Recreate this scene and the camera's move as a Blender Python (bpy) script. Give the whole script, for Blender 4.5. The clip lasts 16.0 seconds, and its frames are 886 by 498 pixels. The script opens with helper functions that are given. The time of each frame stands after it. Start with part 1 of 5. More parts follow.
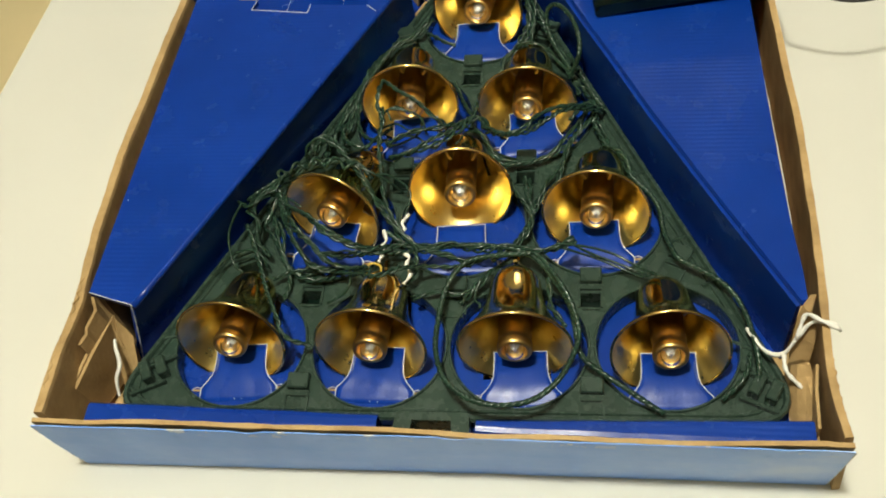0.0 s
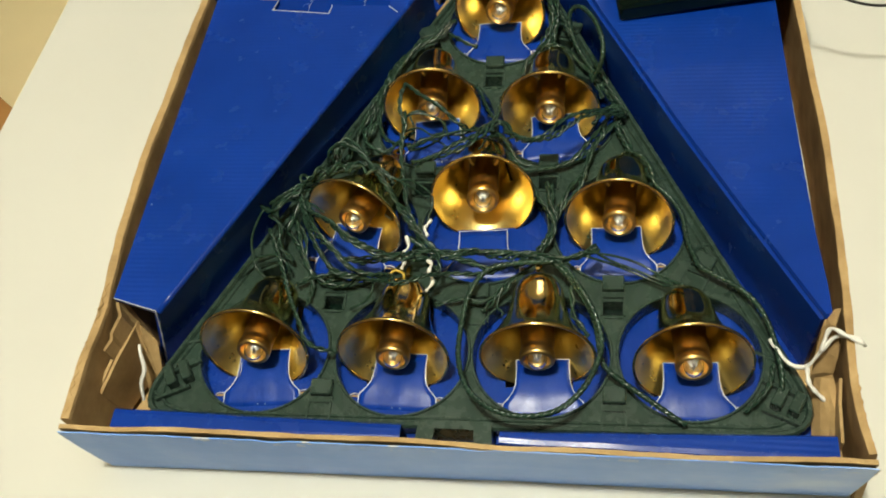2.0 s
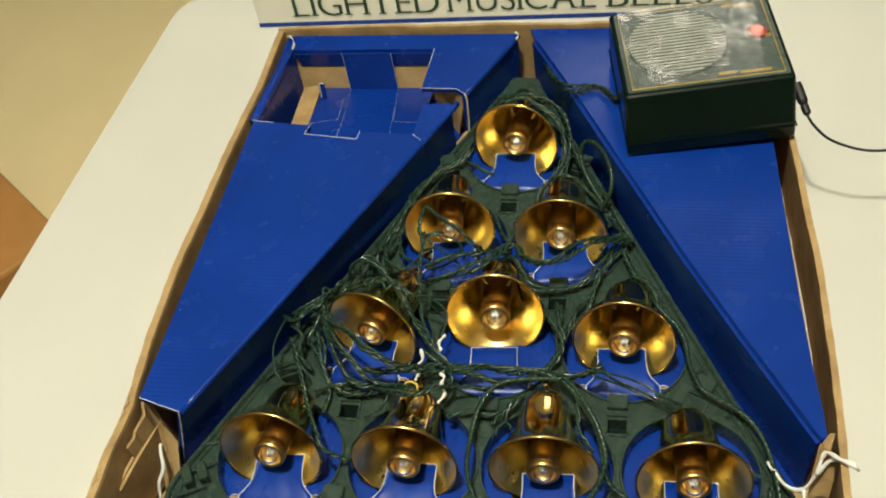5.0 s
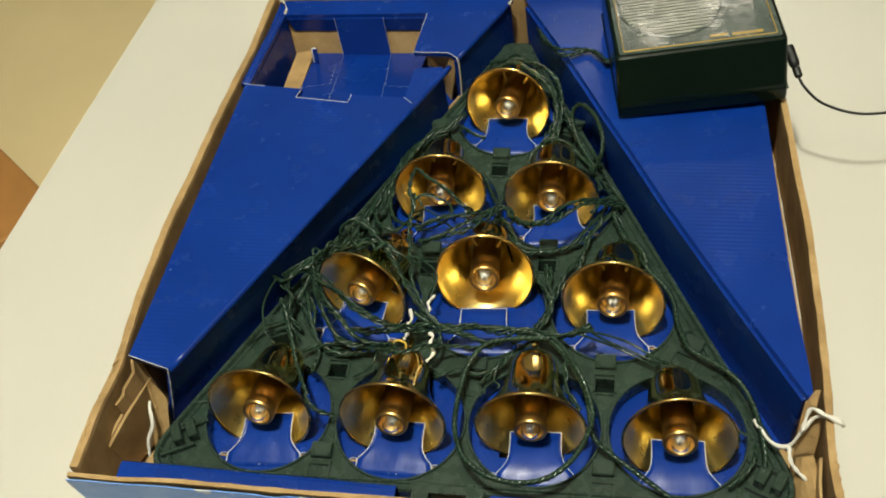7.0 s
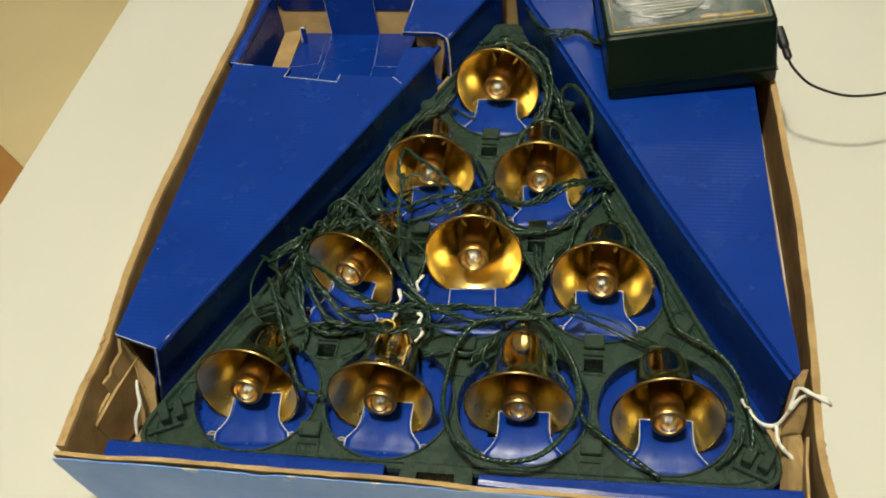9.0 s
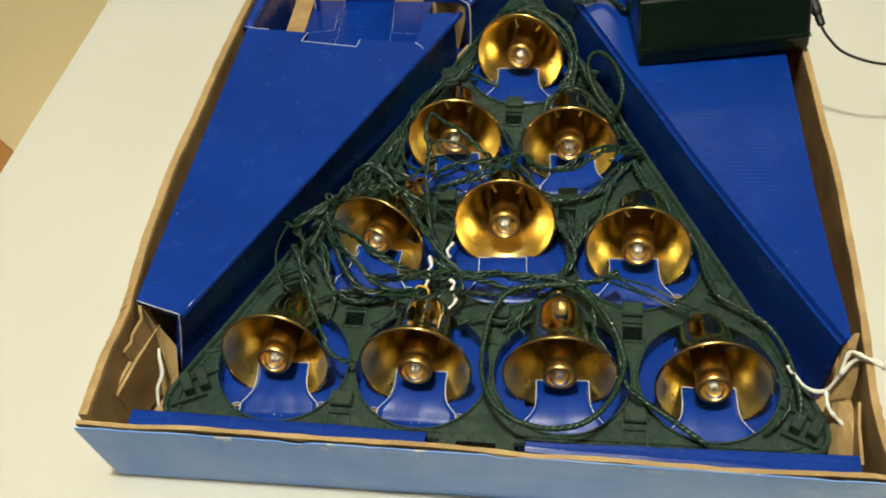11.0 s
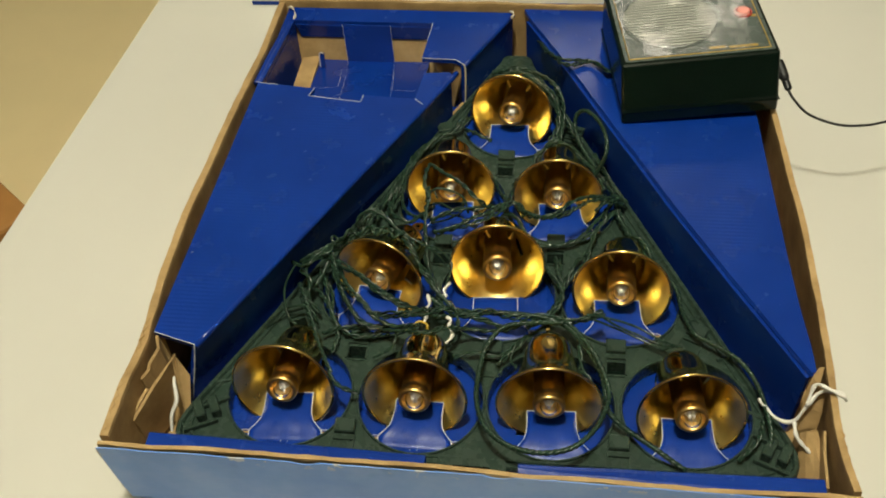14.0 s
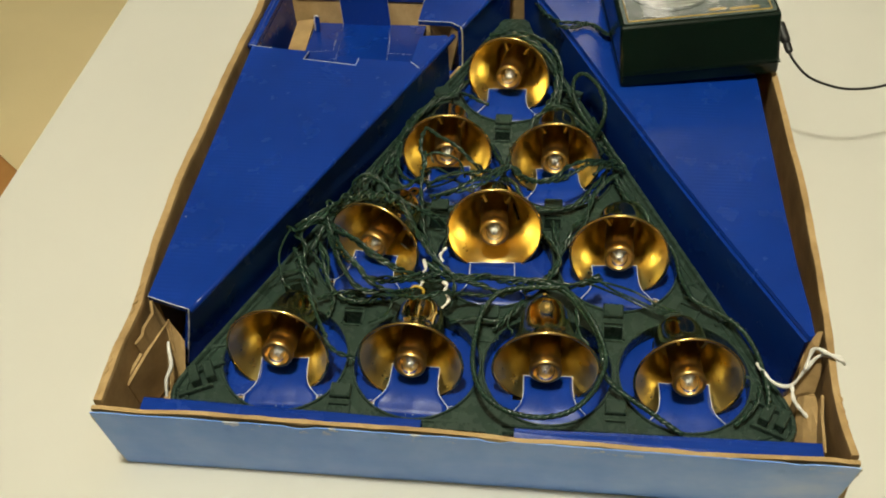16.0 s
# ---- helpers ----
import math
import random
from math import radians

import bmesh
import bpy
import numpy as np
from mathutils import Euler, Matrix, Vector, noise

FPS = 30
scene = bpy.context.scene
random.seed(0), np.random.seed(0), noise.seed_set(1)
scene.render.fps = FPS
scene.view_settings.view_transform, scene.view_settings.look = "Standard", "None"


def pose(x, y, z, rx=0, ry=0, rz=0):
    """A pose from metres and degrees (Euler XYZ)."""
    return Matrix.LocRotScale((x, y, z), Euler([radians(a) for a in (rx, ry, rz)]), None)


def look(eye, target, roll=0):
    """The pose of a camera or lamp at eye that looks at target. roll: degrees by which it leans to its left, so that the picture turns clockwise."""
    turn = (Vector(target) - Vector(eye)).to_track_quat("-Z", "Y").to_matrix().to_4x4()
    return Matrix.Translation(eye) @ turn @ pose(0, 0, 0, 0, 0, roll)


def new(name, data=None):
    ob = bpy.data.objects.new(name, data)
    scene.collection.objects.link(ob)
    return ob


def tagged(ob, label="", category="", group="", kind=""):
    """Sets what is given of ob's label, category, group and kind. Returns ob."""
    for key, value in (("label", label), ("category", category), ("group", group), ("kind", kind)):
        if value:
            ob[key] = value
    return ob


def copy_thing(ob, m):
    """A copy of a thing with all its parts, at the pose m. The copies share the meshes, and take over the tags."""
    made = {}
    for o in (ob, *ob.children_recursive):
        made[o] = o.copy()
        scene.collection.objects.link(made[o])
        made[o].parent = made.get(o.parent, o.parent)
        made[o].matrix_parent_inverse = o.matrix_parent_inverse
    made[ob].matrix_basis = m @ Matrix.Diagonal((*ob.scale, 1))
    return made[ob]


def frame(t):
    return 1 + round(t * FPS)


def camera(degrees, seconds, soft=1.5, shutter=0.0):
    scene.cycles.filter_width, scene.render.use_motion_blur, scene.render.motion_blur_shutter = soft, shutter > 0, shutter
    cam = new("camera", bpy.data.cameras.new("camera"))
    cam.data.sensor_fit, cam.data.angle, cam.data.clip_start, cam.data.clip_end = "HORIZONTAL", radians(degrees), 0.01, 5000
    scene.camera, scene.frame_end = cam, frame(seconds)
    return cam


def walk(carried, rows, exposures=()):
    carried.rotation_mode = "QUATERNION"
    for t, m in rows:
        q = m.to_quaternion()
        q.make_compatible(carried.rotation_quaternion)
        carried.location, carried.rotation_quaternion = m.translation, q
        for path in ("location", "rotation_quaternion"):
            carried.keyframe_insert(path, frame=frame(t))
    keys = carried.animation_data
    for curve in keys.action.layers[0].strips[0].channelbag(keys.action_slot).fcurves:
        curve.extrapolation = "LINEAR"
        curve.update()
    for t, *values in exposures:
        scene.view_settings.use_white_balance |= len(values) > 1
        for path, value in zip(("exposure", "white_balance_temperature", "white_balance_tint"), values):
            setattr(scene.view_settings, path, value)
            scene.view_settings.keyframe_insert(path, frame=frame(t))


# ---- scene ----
cam = camera(48.6, 16.0, soft=1.9)
PATH = [
    (0, (0.0698, -0.1523, 0.4146), (-0.0068, 0.1217, 0.0034), -12.83),
    (0.5, (0.0665, -0.1435, 0.4239), (-0.0059, 0.1363, 0.0159), -12.44),
    (1, (0.0674, -0.1437, 0.4282), (-0.0110, 0.1371, 0.0220), -13.17),
    (1.5, (0.0672, -0.1435, 0.4271), (-0.0128, 0.1322, 0.0178), -13.34),
    (2, (0.0643, -0.1403, 0.4241), (-0.0176, 0.1222, 0.0065), -13.95),
    (2.5, (0.0683, -0.1386, 0.4267), (-0.0135, 0.1277, 0.0115), -13.87),
    (3, (0.0653, -0.1346, 0.4457), (-0.0018, 0.1693, 0.0543), -9.15),
    (3.2, (0.0641, -0.1384, 0.4458), (-0.0106, 0.1780, 0.0659), -9.34),
    (5.5, (0.0660, -0.1586, 0.4407), (-0.0212, 0.1528, 0.0594), -10.42),
    (6, (0.0676, -0.1587, 0.4374), (-0.0199, 0.1480, 0.0523), -10.68),
    (6.5, (0.0684, -0.1637, 0.4329), (-0.0174, 0.1404, 0.0454), -10.31),
    (7, (0.0710, -0.1676, 0.4341), (-0.0160, 0.1398, 0.0494), -10.29),
    (7.5, (0.0725, -0.1680, 0.4326), (-0.0132, 0.1377, 0.0464), -10.09),
    (8, (0.0705, -0.1699, 0.4333), (-0.0133, 0.1348, 0.0458), -9.60),
    (8.5, (0.0716, -0.1696, 0.4333), (-0.0113, 0.1332, 0.0442), -9.63),
    (11, (0.0346, -0.1782, 0.4117), (-0.0266, 0.1275, 0.0208), -6.39),
    (11.5, (0.0250, -0.1929, 0.4131), (-0.0337, 0.1164, 0.0246), -5.56),
    (12, (0.0281, -0.2058, 0.4210), (-0.0252, 0.1129, 0.0395), -4.30),
    (12.5, (0.0316, -0.2126, 0.4247), (-0.0180, 0.1131, 0.0486), -3.77),
    (13, (0.0275, -0.2127, 0.4309), (-0.0205, 0.1182, 0.0592), -3.08),
    (13.5, (0.0279, -0.2113, 0.4324), (-0.0235, 0.1210, 0.0623), -3.62),
    (14, (0.0295, -0.2103, 0.4329), (-0.0222, 0.1206, 0.0617), -3.72),
    (14.5, (0.0294, -0.2096, 0.4318), (-0.0225, 0.1202, 0.0595), -3.65),
    (15, (0.0296, -0.2112, 0.4289), (-0.0206, 0.1156, 0.0538), -3.56),
    (15.5, (0.0307, -0.2095, 0.4269), (-0.0182, 0.1107, 0.0460), -3.66),
    (16, (0.0306, -0.2097, 0.4272), (-0.0198, 0.1102, 0.0462), -3.80),
]
walk(cam, [(t, look(eye, target, roll)) for t, eye, target, roll in PATH], exposures=[(0.0, 0.14, 6370, 10), (2.0, 0.13, 6380, 10), (2.5, 0.06, 6430, 10), (3.0, 0.08, 6500, 10), (3.2, 0.15, 6550, 10), (5.5, 0.06, 6350, 10), (7.0, 0.0, 6400, 10), (8.5, -0.04, 6450, 10), (11.0, 0.07, 6380, 10), (12.5, 0.03, 6480, 10), (13.2, -0.10, 6580, 10), (14.5, -0.17, 6650, 10), (16.0, -0.13, 6600, 10)])

# ---------------------------------------------------------------- world and lights
world = bpy.data.worlds.new("room_air")
scene.world = world
world.use_nodes = True
world.node_tree.nodes["Background"].inputs[0].default_value = (0.9, 0.8, 0.62, 1)
world.node_tree.nodes["Background"].inputs[1].default_value = 0.05


LAMP = (-0.045, -0.12, 1.50)
bulb = bpy.data.lights.new("room_light", "POINT")
bulb.shadow_soft_size, bulb.energy, bulb.color = 0.045, 64.0, (1.0, 0.98, 0.80)
new("room_light", bulb).location = (LAMP[0], LAMP[1], LAMP[2] - 0.09)


# ---------------------------------------------------------------- materials
def nodes_of(name):
    mat = bpy.data.materials.new(name)
    mat.use_nodes = True
    nt = mat.node_tree
    return mat, nt, nt.nodes["Principled BSDF"]


def add(nt, kind, **values):
    node = nt.nodes.new(kind)
    for key, value in values.items():
        node.inputs[key.replace("_", " ")].default_value = value
    return node


def noise_tex(nt, scale, detail=4.0, rough=0.55):
    coord = nt.nodes.new("ShaderNodeTexCoord")
    tex = add(nt, "ShaderNodeTexNoise", Scale=scale, Detail=detail, Roughness=rough)
    nt.links.new(coord.outputs["Object"], tex.inputs["Vector"])
    return tex


def ramp(nt, source, stops):
    node = nt.nodes.new("ShaderNodeValToRGB")
    els = node.color_ramp.elements
    while len(els) < len(stops):
        els.new(0.5)
    for el, (at, colour) in zip(els, stops):
        el.position = at
        el.color = (*colour, 1) if len(colour) == 3 else colour
    nt.links.new(source, node.inputs["Fac"])
    return node


def shade(c, k):
    return tuple(min(1.0, v * k) for v in c)


def bumped(nt, bsdf, height, strength, distance):
    node = add(nt, "ShaderNodeBump", Strength=strength, Distance=distance)
    nt.links.new(height, node.inputs["Height"])
    nt.links.new(node.outputs["Normal"], bsdf.inputs["Normal"])
    return node


def plain(name, colour, rough=0.5, metal=0.0, vary=0.12, scale=40.0, fine=900.0, bump=0.15, depth=0.0004, ior=1.45, spread=0.1):
    """A surface with mottled colour, uneven gloss and fine relief."""
    mat, nt, b = nodes_of(name)
    n = noise_tex(nt, scale)
    r = ramp(nt, n.outputs["Fac"], [(0.3, shade(colour, 1 - vary)), (0.7, shade(colour, 1 + vary))])
    nt.links.new(r.outputs["Color"], b.inputs["Base Color"])
    n2 = noise_tex(nt, scale * 3)
    r2 = ramp(nt, n2.outputs["Fac"], [(0.3, (max(0, rough - spread),) * 3), (0.7, (min(1, rough + spread),) * 3)])
    nt.links.new(r2.outputs["Color"], b.inputs["Roughness"])
    b.inputs["Metallic"].default_value = metal
    b.inputs["IOR"].default_value = ior
    f = noise_tex(nt, fine, 2.0)
    bumped(nt, b, f.outputs["Fac"], bump, depth)
    return mat


def blue_card(name, flute_turn, flute=0.10, wear=0.0, dull=0.0, ior=1.42):
    """Glossy blue printed paper on corrugated board: faint flutes, scuffs and tiny white nicks."""
    mat, nt, b = nodes_of(name)
    coord = nt.nodes.new("ShaderNodeTexCoord")
    n = noise_tex(nt, 18.0, 5.0)
    base = ramp(nt, n.outputs["Fac"], [(0.3, (0.002, 0.026, 0.215)), (0.75, (0.004, 0.036, 0.275))])
    nick = noise_tex(nt, 300.0, 1.0)
    spots = ramp(nt, nick.outputs["Fac"], [(0.836 - wear, (0, 0, 0)), (0.846 - wear, (1, 1, 1))])
    mix = nt.nodes.new("ShaderNodeMix")
    mix.data_type = "RGBA"
    nt.links.new(spots.outputs["Color"], mix.inputs["Factor"])
    nt.links.new(base.outputs["Color"], mix.inputs["A"])
    mix.inputs["B"].default_value = (0.55, 0.55, 0.6, 1)
    nt.links.new(mix.outputs["Result"], b.inputs["Base Color"])
    rough = noise_tex(nt, 55.0, 5.0)
    rr = ramp(nt, rough.outputs["Fac"], [(0.3, (0.19 + dull,) * 3), (0.7, (0.30 + dull,) * 3)])
    b.inputs["IOR"].default_value = ior
    nt.links.new(rr.outputs["Color"], b.inputs["Roughness"])
    turn = add(nt, "ShaderNodeMapping")
    turn.inputs["Rotation"].default_value = (0, 0, radians(flute_turn))
    nt.links.new(coord.outputs["Object"], turn.inputs["Vector"])
    wave = add(nt, "ShaderNodeTexWave", Scale=125.0, Distortion=0.9, Detail=2.0)
    wave.inputs["Detail Scale"].default_value = 2.0
    wave.bands_direction = "X"
    nt.links.new(turn.outputs["Vector"], wave.inputs["Vector"])
    patch = noise_tex(nt, 9.0, 2.0)
    where = ramp(nt, patch.outputs["Fac"], [(0.44, (0.03,) * 3), (0.64, (1, 1, 1))])
    gain = nt.nodes.new("ShaderNodeMath")
    gain.operation = "MULTIPLY"
    nt.links.new(wave.outputs["Fac"], gain.inputs[0])
    nt.links.new(where.outputs["Color"], gain.inputs[1])
    lumps = noise_tex(nt, 14.0, 2.0)
    total = nt.nodes.new("ShaderNodeMath")
    total.operation = "MULTIPLY_ADD"
    nt.links.new(lumps.outputs["Fac"], total.inputs[0])
    total.inputs[1].default_value = 6.0
    nt.links.new(gain.outputs["Value"], total.inputs[2])
    bumped(nt, b, total.outputs["Value"], 1.0, 0.0010 * flute)
    return mat


def kraft_card():
    mat, nt, b = nodes_of("kraft_board")
    n = noise_tex(nt, 45.0, 6.0, 0.6)
    r = ramp(nt, n.outputs["Fac"], [(0.26, (0.24, 0.147, 0.058)), (0.5, (0.40, 0.258, 0.105)), (0.76, (0.54, 0.375, 0.175))])
    nt.links.new(r.outputs["Color"], b.inputs["Base Color"])
    b.inputs["Roughness"].default_value = 0.85
    f = noise_tex(nt, 500.0, 4.0)
    bumped(nt, b, f.outputs["Fac"], 0.5, 0.0006)
    return mat


def printed_sky():
    """The faded pale-blue print of the box's outside, scuffed along its top."""
    mat, nt, b = nodes_of("faded_sky_print")
    n = noise_tex(nt, 11.0, 5.0, 0.6)
    r = ramp(nt, n.outputs["Fac"], [(0.28, (0.070, 0.23, 0.74)), (0.46, (0.15, 0.33, 0.82)), (0.58, (0.23, 0.41, 0.86)), (0.74, (0.44, 0.57, 0.90))])
    deep = noise_tex(nt, 26.0, 3.0)
    spots = ramp(nt, deep.outputs["Fac"], [(0.60, (0, 0, 0)), (0.70, (1, 1, 1))])
    coord = nt.nodes.new("ShaderNodeTexCoord")
    sep = nt.nodes.new("ShaderNodeSeparateXYZ")
    nt.links.new(coord.outputs["Object"], sep.inputs["Vector"])
    high = nt.nodes.new("ShaderNodeMapRange")
    high.inputs["From Min"].default_value, high.inputs["From Max"].default_value = 0.036, 0.052
    nt.links.new(sep.outputs["Z"], high.inputs["Value"])
    both = nt.nodes.new("ShaderNodeMath")
    both.operation = "MULTIPLY"
    nt.links.new(spots.outputs["Color"], both.inputs[0])
    nt.links.new(high.outputs["Result"], both.inputs[1])
    mix = nt.nodes.new("ShaderNodeMix")
    mix.data_type = "RGBA"
    nt.links.new(both.outputs["Value"], mix.inputs["Factor"])
    nt.links.new(r.outputs["Color"], mix.inputs["A"])
    mix.inputs["B"].default_value = (0.015, 0.13, 0.50, 1)
    chips = noise_tex(nt, 75.0, 5.0, 0.7)
    chip = ramp(nt, chips.outputs["Fac"], [(0.60, (0, 0, 0)), (0.63, (1, 1, 1))])
    edge = nt.nodes.new("ShaderNodeMapRange")
    edge.inputs["From Min"].default_value, edge.inputs["From Max"].default_value = 0.047, 0.056
    nt.links.new(sep.outputs["Z"], edge.inputs["Value"])
    worn = nt.nodes.new("ShaderNodeMath")
    worn.operation = "MULTIPLY"
    nt.links.new(chip.outputs["Color"], worn.inputs[0])
    nt.links.new(edge.outputs["Result"], worn.inputs[1])
    scuffed = nt.nodes.new("ShaderNodeMix")
    scuffed.data_type = "RGBA"
    nt.links.new(worn.outputs["Value"], scuffed.inputs["Factor"])
    nt.links.new(mix.outputs["Result"], scuffed.inputs["A"])
    scuffed.inputs["B"].default_value = (0.70, 0.68, 0.62, 1)
    nt.links.new(scuffed.outputs["Result"], b.inputs["Base Color"])
    b.inputs["Roughness"].default_value = 0.42
    f = noise_tex(nt, 60.0, 4.0)
    bumped(nt, b, f.outputs["Fac"], 0.4, 0.0006)
    return mat


def brass(name, colour, rough, spread, metal=1.0, dents=0.025):
    mat, nt, b = nodes_of(name)
    n = noise_tex(nt, 70.0, 4.0)
    r = ramp(nt, n.outputs["Fac"], [(0.3, shade(colour, 0.86)), (0.7, colour)])
    nt.links.new(r.outputs["Color"], b.inputs["Base Color"])
    n2 = noise_tex(nt, 160.0, 3.0)
    r2 = ramp(nt, n2.outputs["Fac"], [(0.3, (rough - spread,) * 3), (0.7, (rough + spread,) * 3)])
    nt.links.new(r2.outputs["Color"], b.inputs["Roughness"])
    b.inputs["Metallic"].default_value = metal
    f = noise_tex(nt, 60.0, 1.0)
    bumped(nt, b, f.outputs["Fac"], dents, 0.0005)
    return mat


def clear_glass():
    mat, nt, b = nodes_of("bulb_glass")
    b.inputs["Base Color"].default_value = (1, 1, 1, 1)
    b.inputs["Roughness"].default_value = 0.02
    b.inputs["IOR"].default_value = 1.5
    b.inputs["Transmission Weight"].default_value = 1.0
    return mat


BLUE_L = blue_card("blue_card_lengthwise", 90, 0.09)
BLUE_X = blue_card("blue_card_crosswise", 0, 0.06)
BLUE_FLAP = blue_card("blue_card_flap", 0, 0.006, 0.0, 0.06, 1.27)
KRAFT = kraft_card()
SKY = printed_sky()
TORN = plain("torn_paper_edge", (0.60, 0.55, 0.46), 0.9, vary=0.2, scale=120)
WHITE_EDGE = plain("cut_card_edge", (0.62, 0.62, 0.66), 0.9, vary=0.2, scale=300)
TABLE = plain("white_laminate", (0.635, 0.625, 0.560), 0.42, vary=0.02, scale=6, fine=1500, bump=0.06, depth=0.0002)
GREEN = plain("green_plastic", (0.024, 0.043, 0.032), 0.27, vary=0.15, scale=60, fine=700, bump=0.2, depth=0.0003)
WIRE = plain("green_wire_sheath", (0.015, 0.036, 0.023), 0.23, vary=0.25, scale=150, fine=900, bump=0.15)
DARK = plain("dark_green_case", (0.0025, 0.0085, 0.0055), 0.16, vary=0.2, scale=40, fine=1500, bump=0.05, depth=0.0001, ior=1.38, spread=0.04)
GOLD = brass("gold_plated_bell", (1.0, 0.73, 0.26), 0.12, 0.03, 1.0)
GOLD_IN = brass("gold_bell_inside", (1.0, 0.785, 0.29), 0.30, 0.03, 1.0, 0.014)
SOCKET = brass("brown_gold_socket", (0.80, 0.54, 0.19), 0.34, 0.05)
GLASS = clear_glass()
STEEL = brass("filament_metal", (0.7, 0.66, 0.6), 0.3, 0.05)
PALE = plain("pale_bulb_seat", (0.86, 0.85, 0.80), 0.3, vary=0.1, scale=300)
BLACK = plain("black_rubber", (0.01, 0.01, 0.01), 0.45)
WHITE_PAPER = plain("white_paper_tie", (0.78, 0.76, 0.70), 0.8, vary=0.06, scale=200)
LID_WHITE = plain("white_printed_card", (0.78, 0.75, 0.64), 0.45, vary=0.04, scale=30)
INK = plain("dark_green_ink", (0.012, 0.045, 0.022), 0.5, vary=0.1, scale=100)
GOLD_INK = plain("gold_ink", (0.50, 0.33, 0.07), 0.4, metal=0.6, scale=200)
YELLOW = plain("yellow_plastic", (0.50, 0.33, 0.03), 0.3)
RED = plain("red_button_plastic", (0.50, 0.05, 0.04), 0.35)
PINK = plain("pale_red_button_face", (0.80, 0.33, 0.28), 0.35)
CARPET = plain("beige_carpet", (0.94, 0.79, 0.45), 0.95, vary=0.03, scale=6, fine=350, bump=0.3, depth=0.001)
# unseen room surfaces: colours set dark to hold down bounced light
WALL = plain("dim_bounce_tan", (0.20, 0.18, 0.14), 0.8, vary=0.03, scale=5, fine=300, bump=0.2)
CEIL = plain("dim_bounce_beige", (0.38, 0.36, 0.31), 0.9, vary=0.02, scale=5, fine=300)
BROWN_BOX = plain("brown_board", (0.42, 0.20, 0.055), 0.7, vary=0.12, scale=14)
LAMP_GLOW, _nt, _b = nodes_of("lamp_diffuser")
_b.inputs["Emission Color"].default_value = (1.0, 0.92, 0.77, 1)
_b.inputs["Emission Strength"].default_value = 12.0
# glow of the unseen panel added for glare on the card and film
GLARE_GLOW, _nt, _b = nodes_of("glare_panel_glow")
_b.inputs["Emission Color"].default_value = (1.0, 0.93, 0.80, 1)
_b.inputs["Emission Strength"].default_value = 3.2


# ---------------------------------------------------------------- mesh helpers
def mesh_of(name, bm, material, smooth=False):
    bmesh.ops.recalc_face_normals(bm, faces=bm.faces)
    me = bpy.data.meshes.new(name)
    bm.to_mesh(me)
    bm.free()
    me.materials.append(material)
    if smooth:
        for p in me.polygons:
            p.use_smooth = True
    return me


def thing(name, label, category, place=None, group="", kind=""):
    ob = tagged(new(name), label, category, group, kind)
    if place is not None:
        ob.matrix_world = place
    return ob


def part(name, bm, material, parent, label="", smooth=False):
    ob = new(name, mesh_of(name, bm, material, smooth))
    ob.parent = parent
    return tagged(ob, label)


def solid(name, bm, material, label, category, smooth=False, group="", kind=""):
    ob = new(name, mesh_of(name, bm, material, smooth))
    return tagged(ob, label, category, group, kind)


def box_bm(x0, x1, y0, y1, z0, z1, bevel=0.0, steps=2):
    bm = bmesh.new()
    bmesh.ops.create_cube(bm, size=1.0, matrix=Matrix.Translation(((x0 + x1) / 2, (y0 + y1) / 2, (z0 + z1) / 2)) @ Matrix.Diagonal((x1 - x0, y1 - y0, z1 - z0, 1)))
    if bevel:
        bmesh.ops.bevel(bm, geom=bm.edges[:], offset=bevel, segments=steps, affect="EDGES", profile=0.5)
    return bm


def prism(outline, z0, z1, holes=(), bevel=0.0):
    """A flat plate with any outline, and holes through it."""
    bm = bmesh.new()
    edges = []
    for loop in (outline, *holes):
        vs = [bm.verts.new((x, y, z1)) for x, y in loop]
        edges += [bm.edges.new((a, b)) for a, b in zip(vs, vs[1:] + vs[:1])]
    bmesh.ops.triangle_fill(bm, use_beauty=True, use_dissolve=False, edges=edges)
    top = bm.faces[:]
    made = bmesh.ops.extrude_face_region(bm, geom=top)
    for v in (g for g in made["geom"] if isinstance(g, bmesh.types.BMVert)):
        v.co.z = z0
    return bm


def sheet(quads, thick):
    """Flat facets joined along shared points, given a thickness."""
    bm = bmesh.new()
    at = {}
    for quad in quads:
        vs = []
        for p in quad:
            key = tuple(round(c, 5) for c in p)
            if key not in at:
                at[key] = bm.verts.new(p)
            vs.append(at[key])
        bm.faces.new(vs)
    bmesh.ops.recalc_face_normals(bm, faces=bm.faces)
    bmesh.ops.solidify(bm, geom=bm.faces[:], thickness=thick)
    return bm


def smooth_line(points, step):
    """A curve through the points, in even steps."""
    pts = [Vector(p) for p in points]
    pts = [2 * pts[0] - pts[1]] + pts + [2 * pts[-1] - pts[-2]]
    fine = []
    for a, b, c, d in zip(pts, pts[1:], pts[2:], pts[3:]):
        count = max(2, int((c - b).length / step))
        for i in range(count):
            t = i / count
            fine.append(0.5 * (2 * b + (c - a) * t + (2 * a - 5 * b + 4 * c - d) * t * t + (3 * b - a - 3 * c + d) * t ** 3))
    fine.append(pts[-2])
    return fine


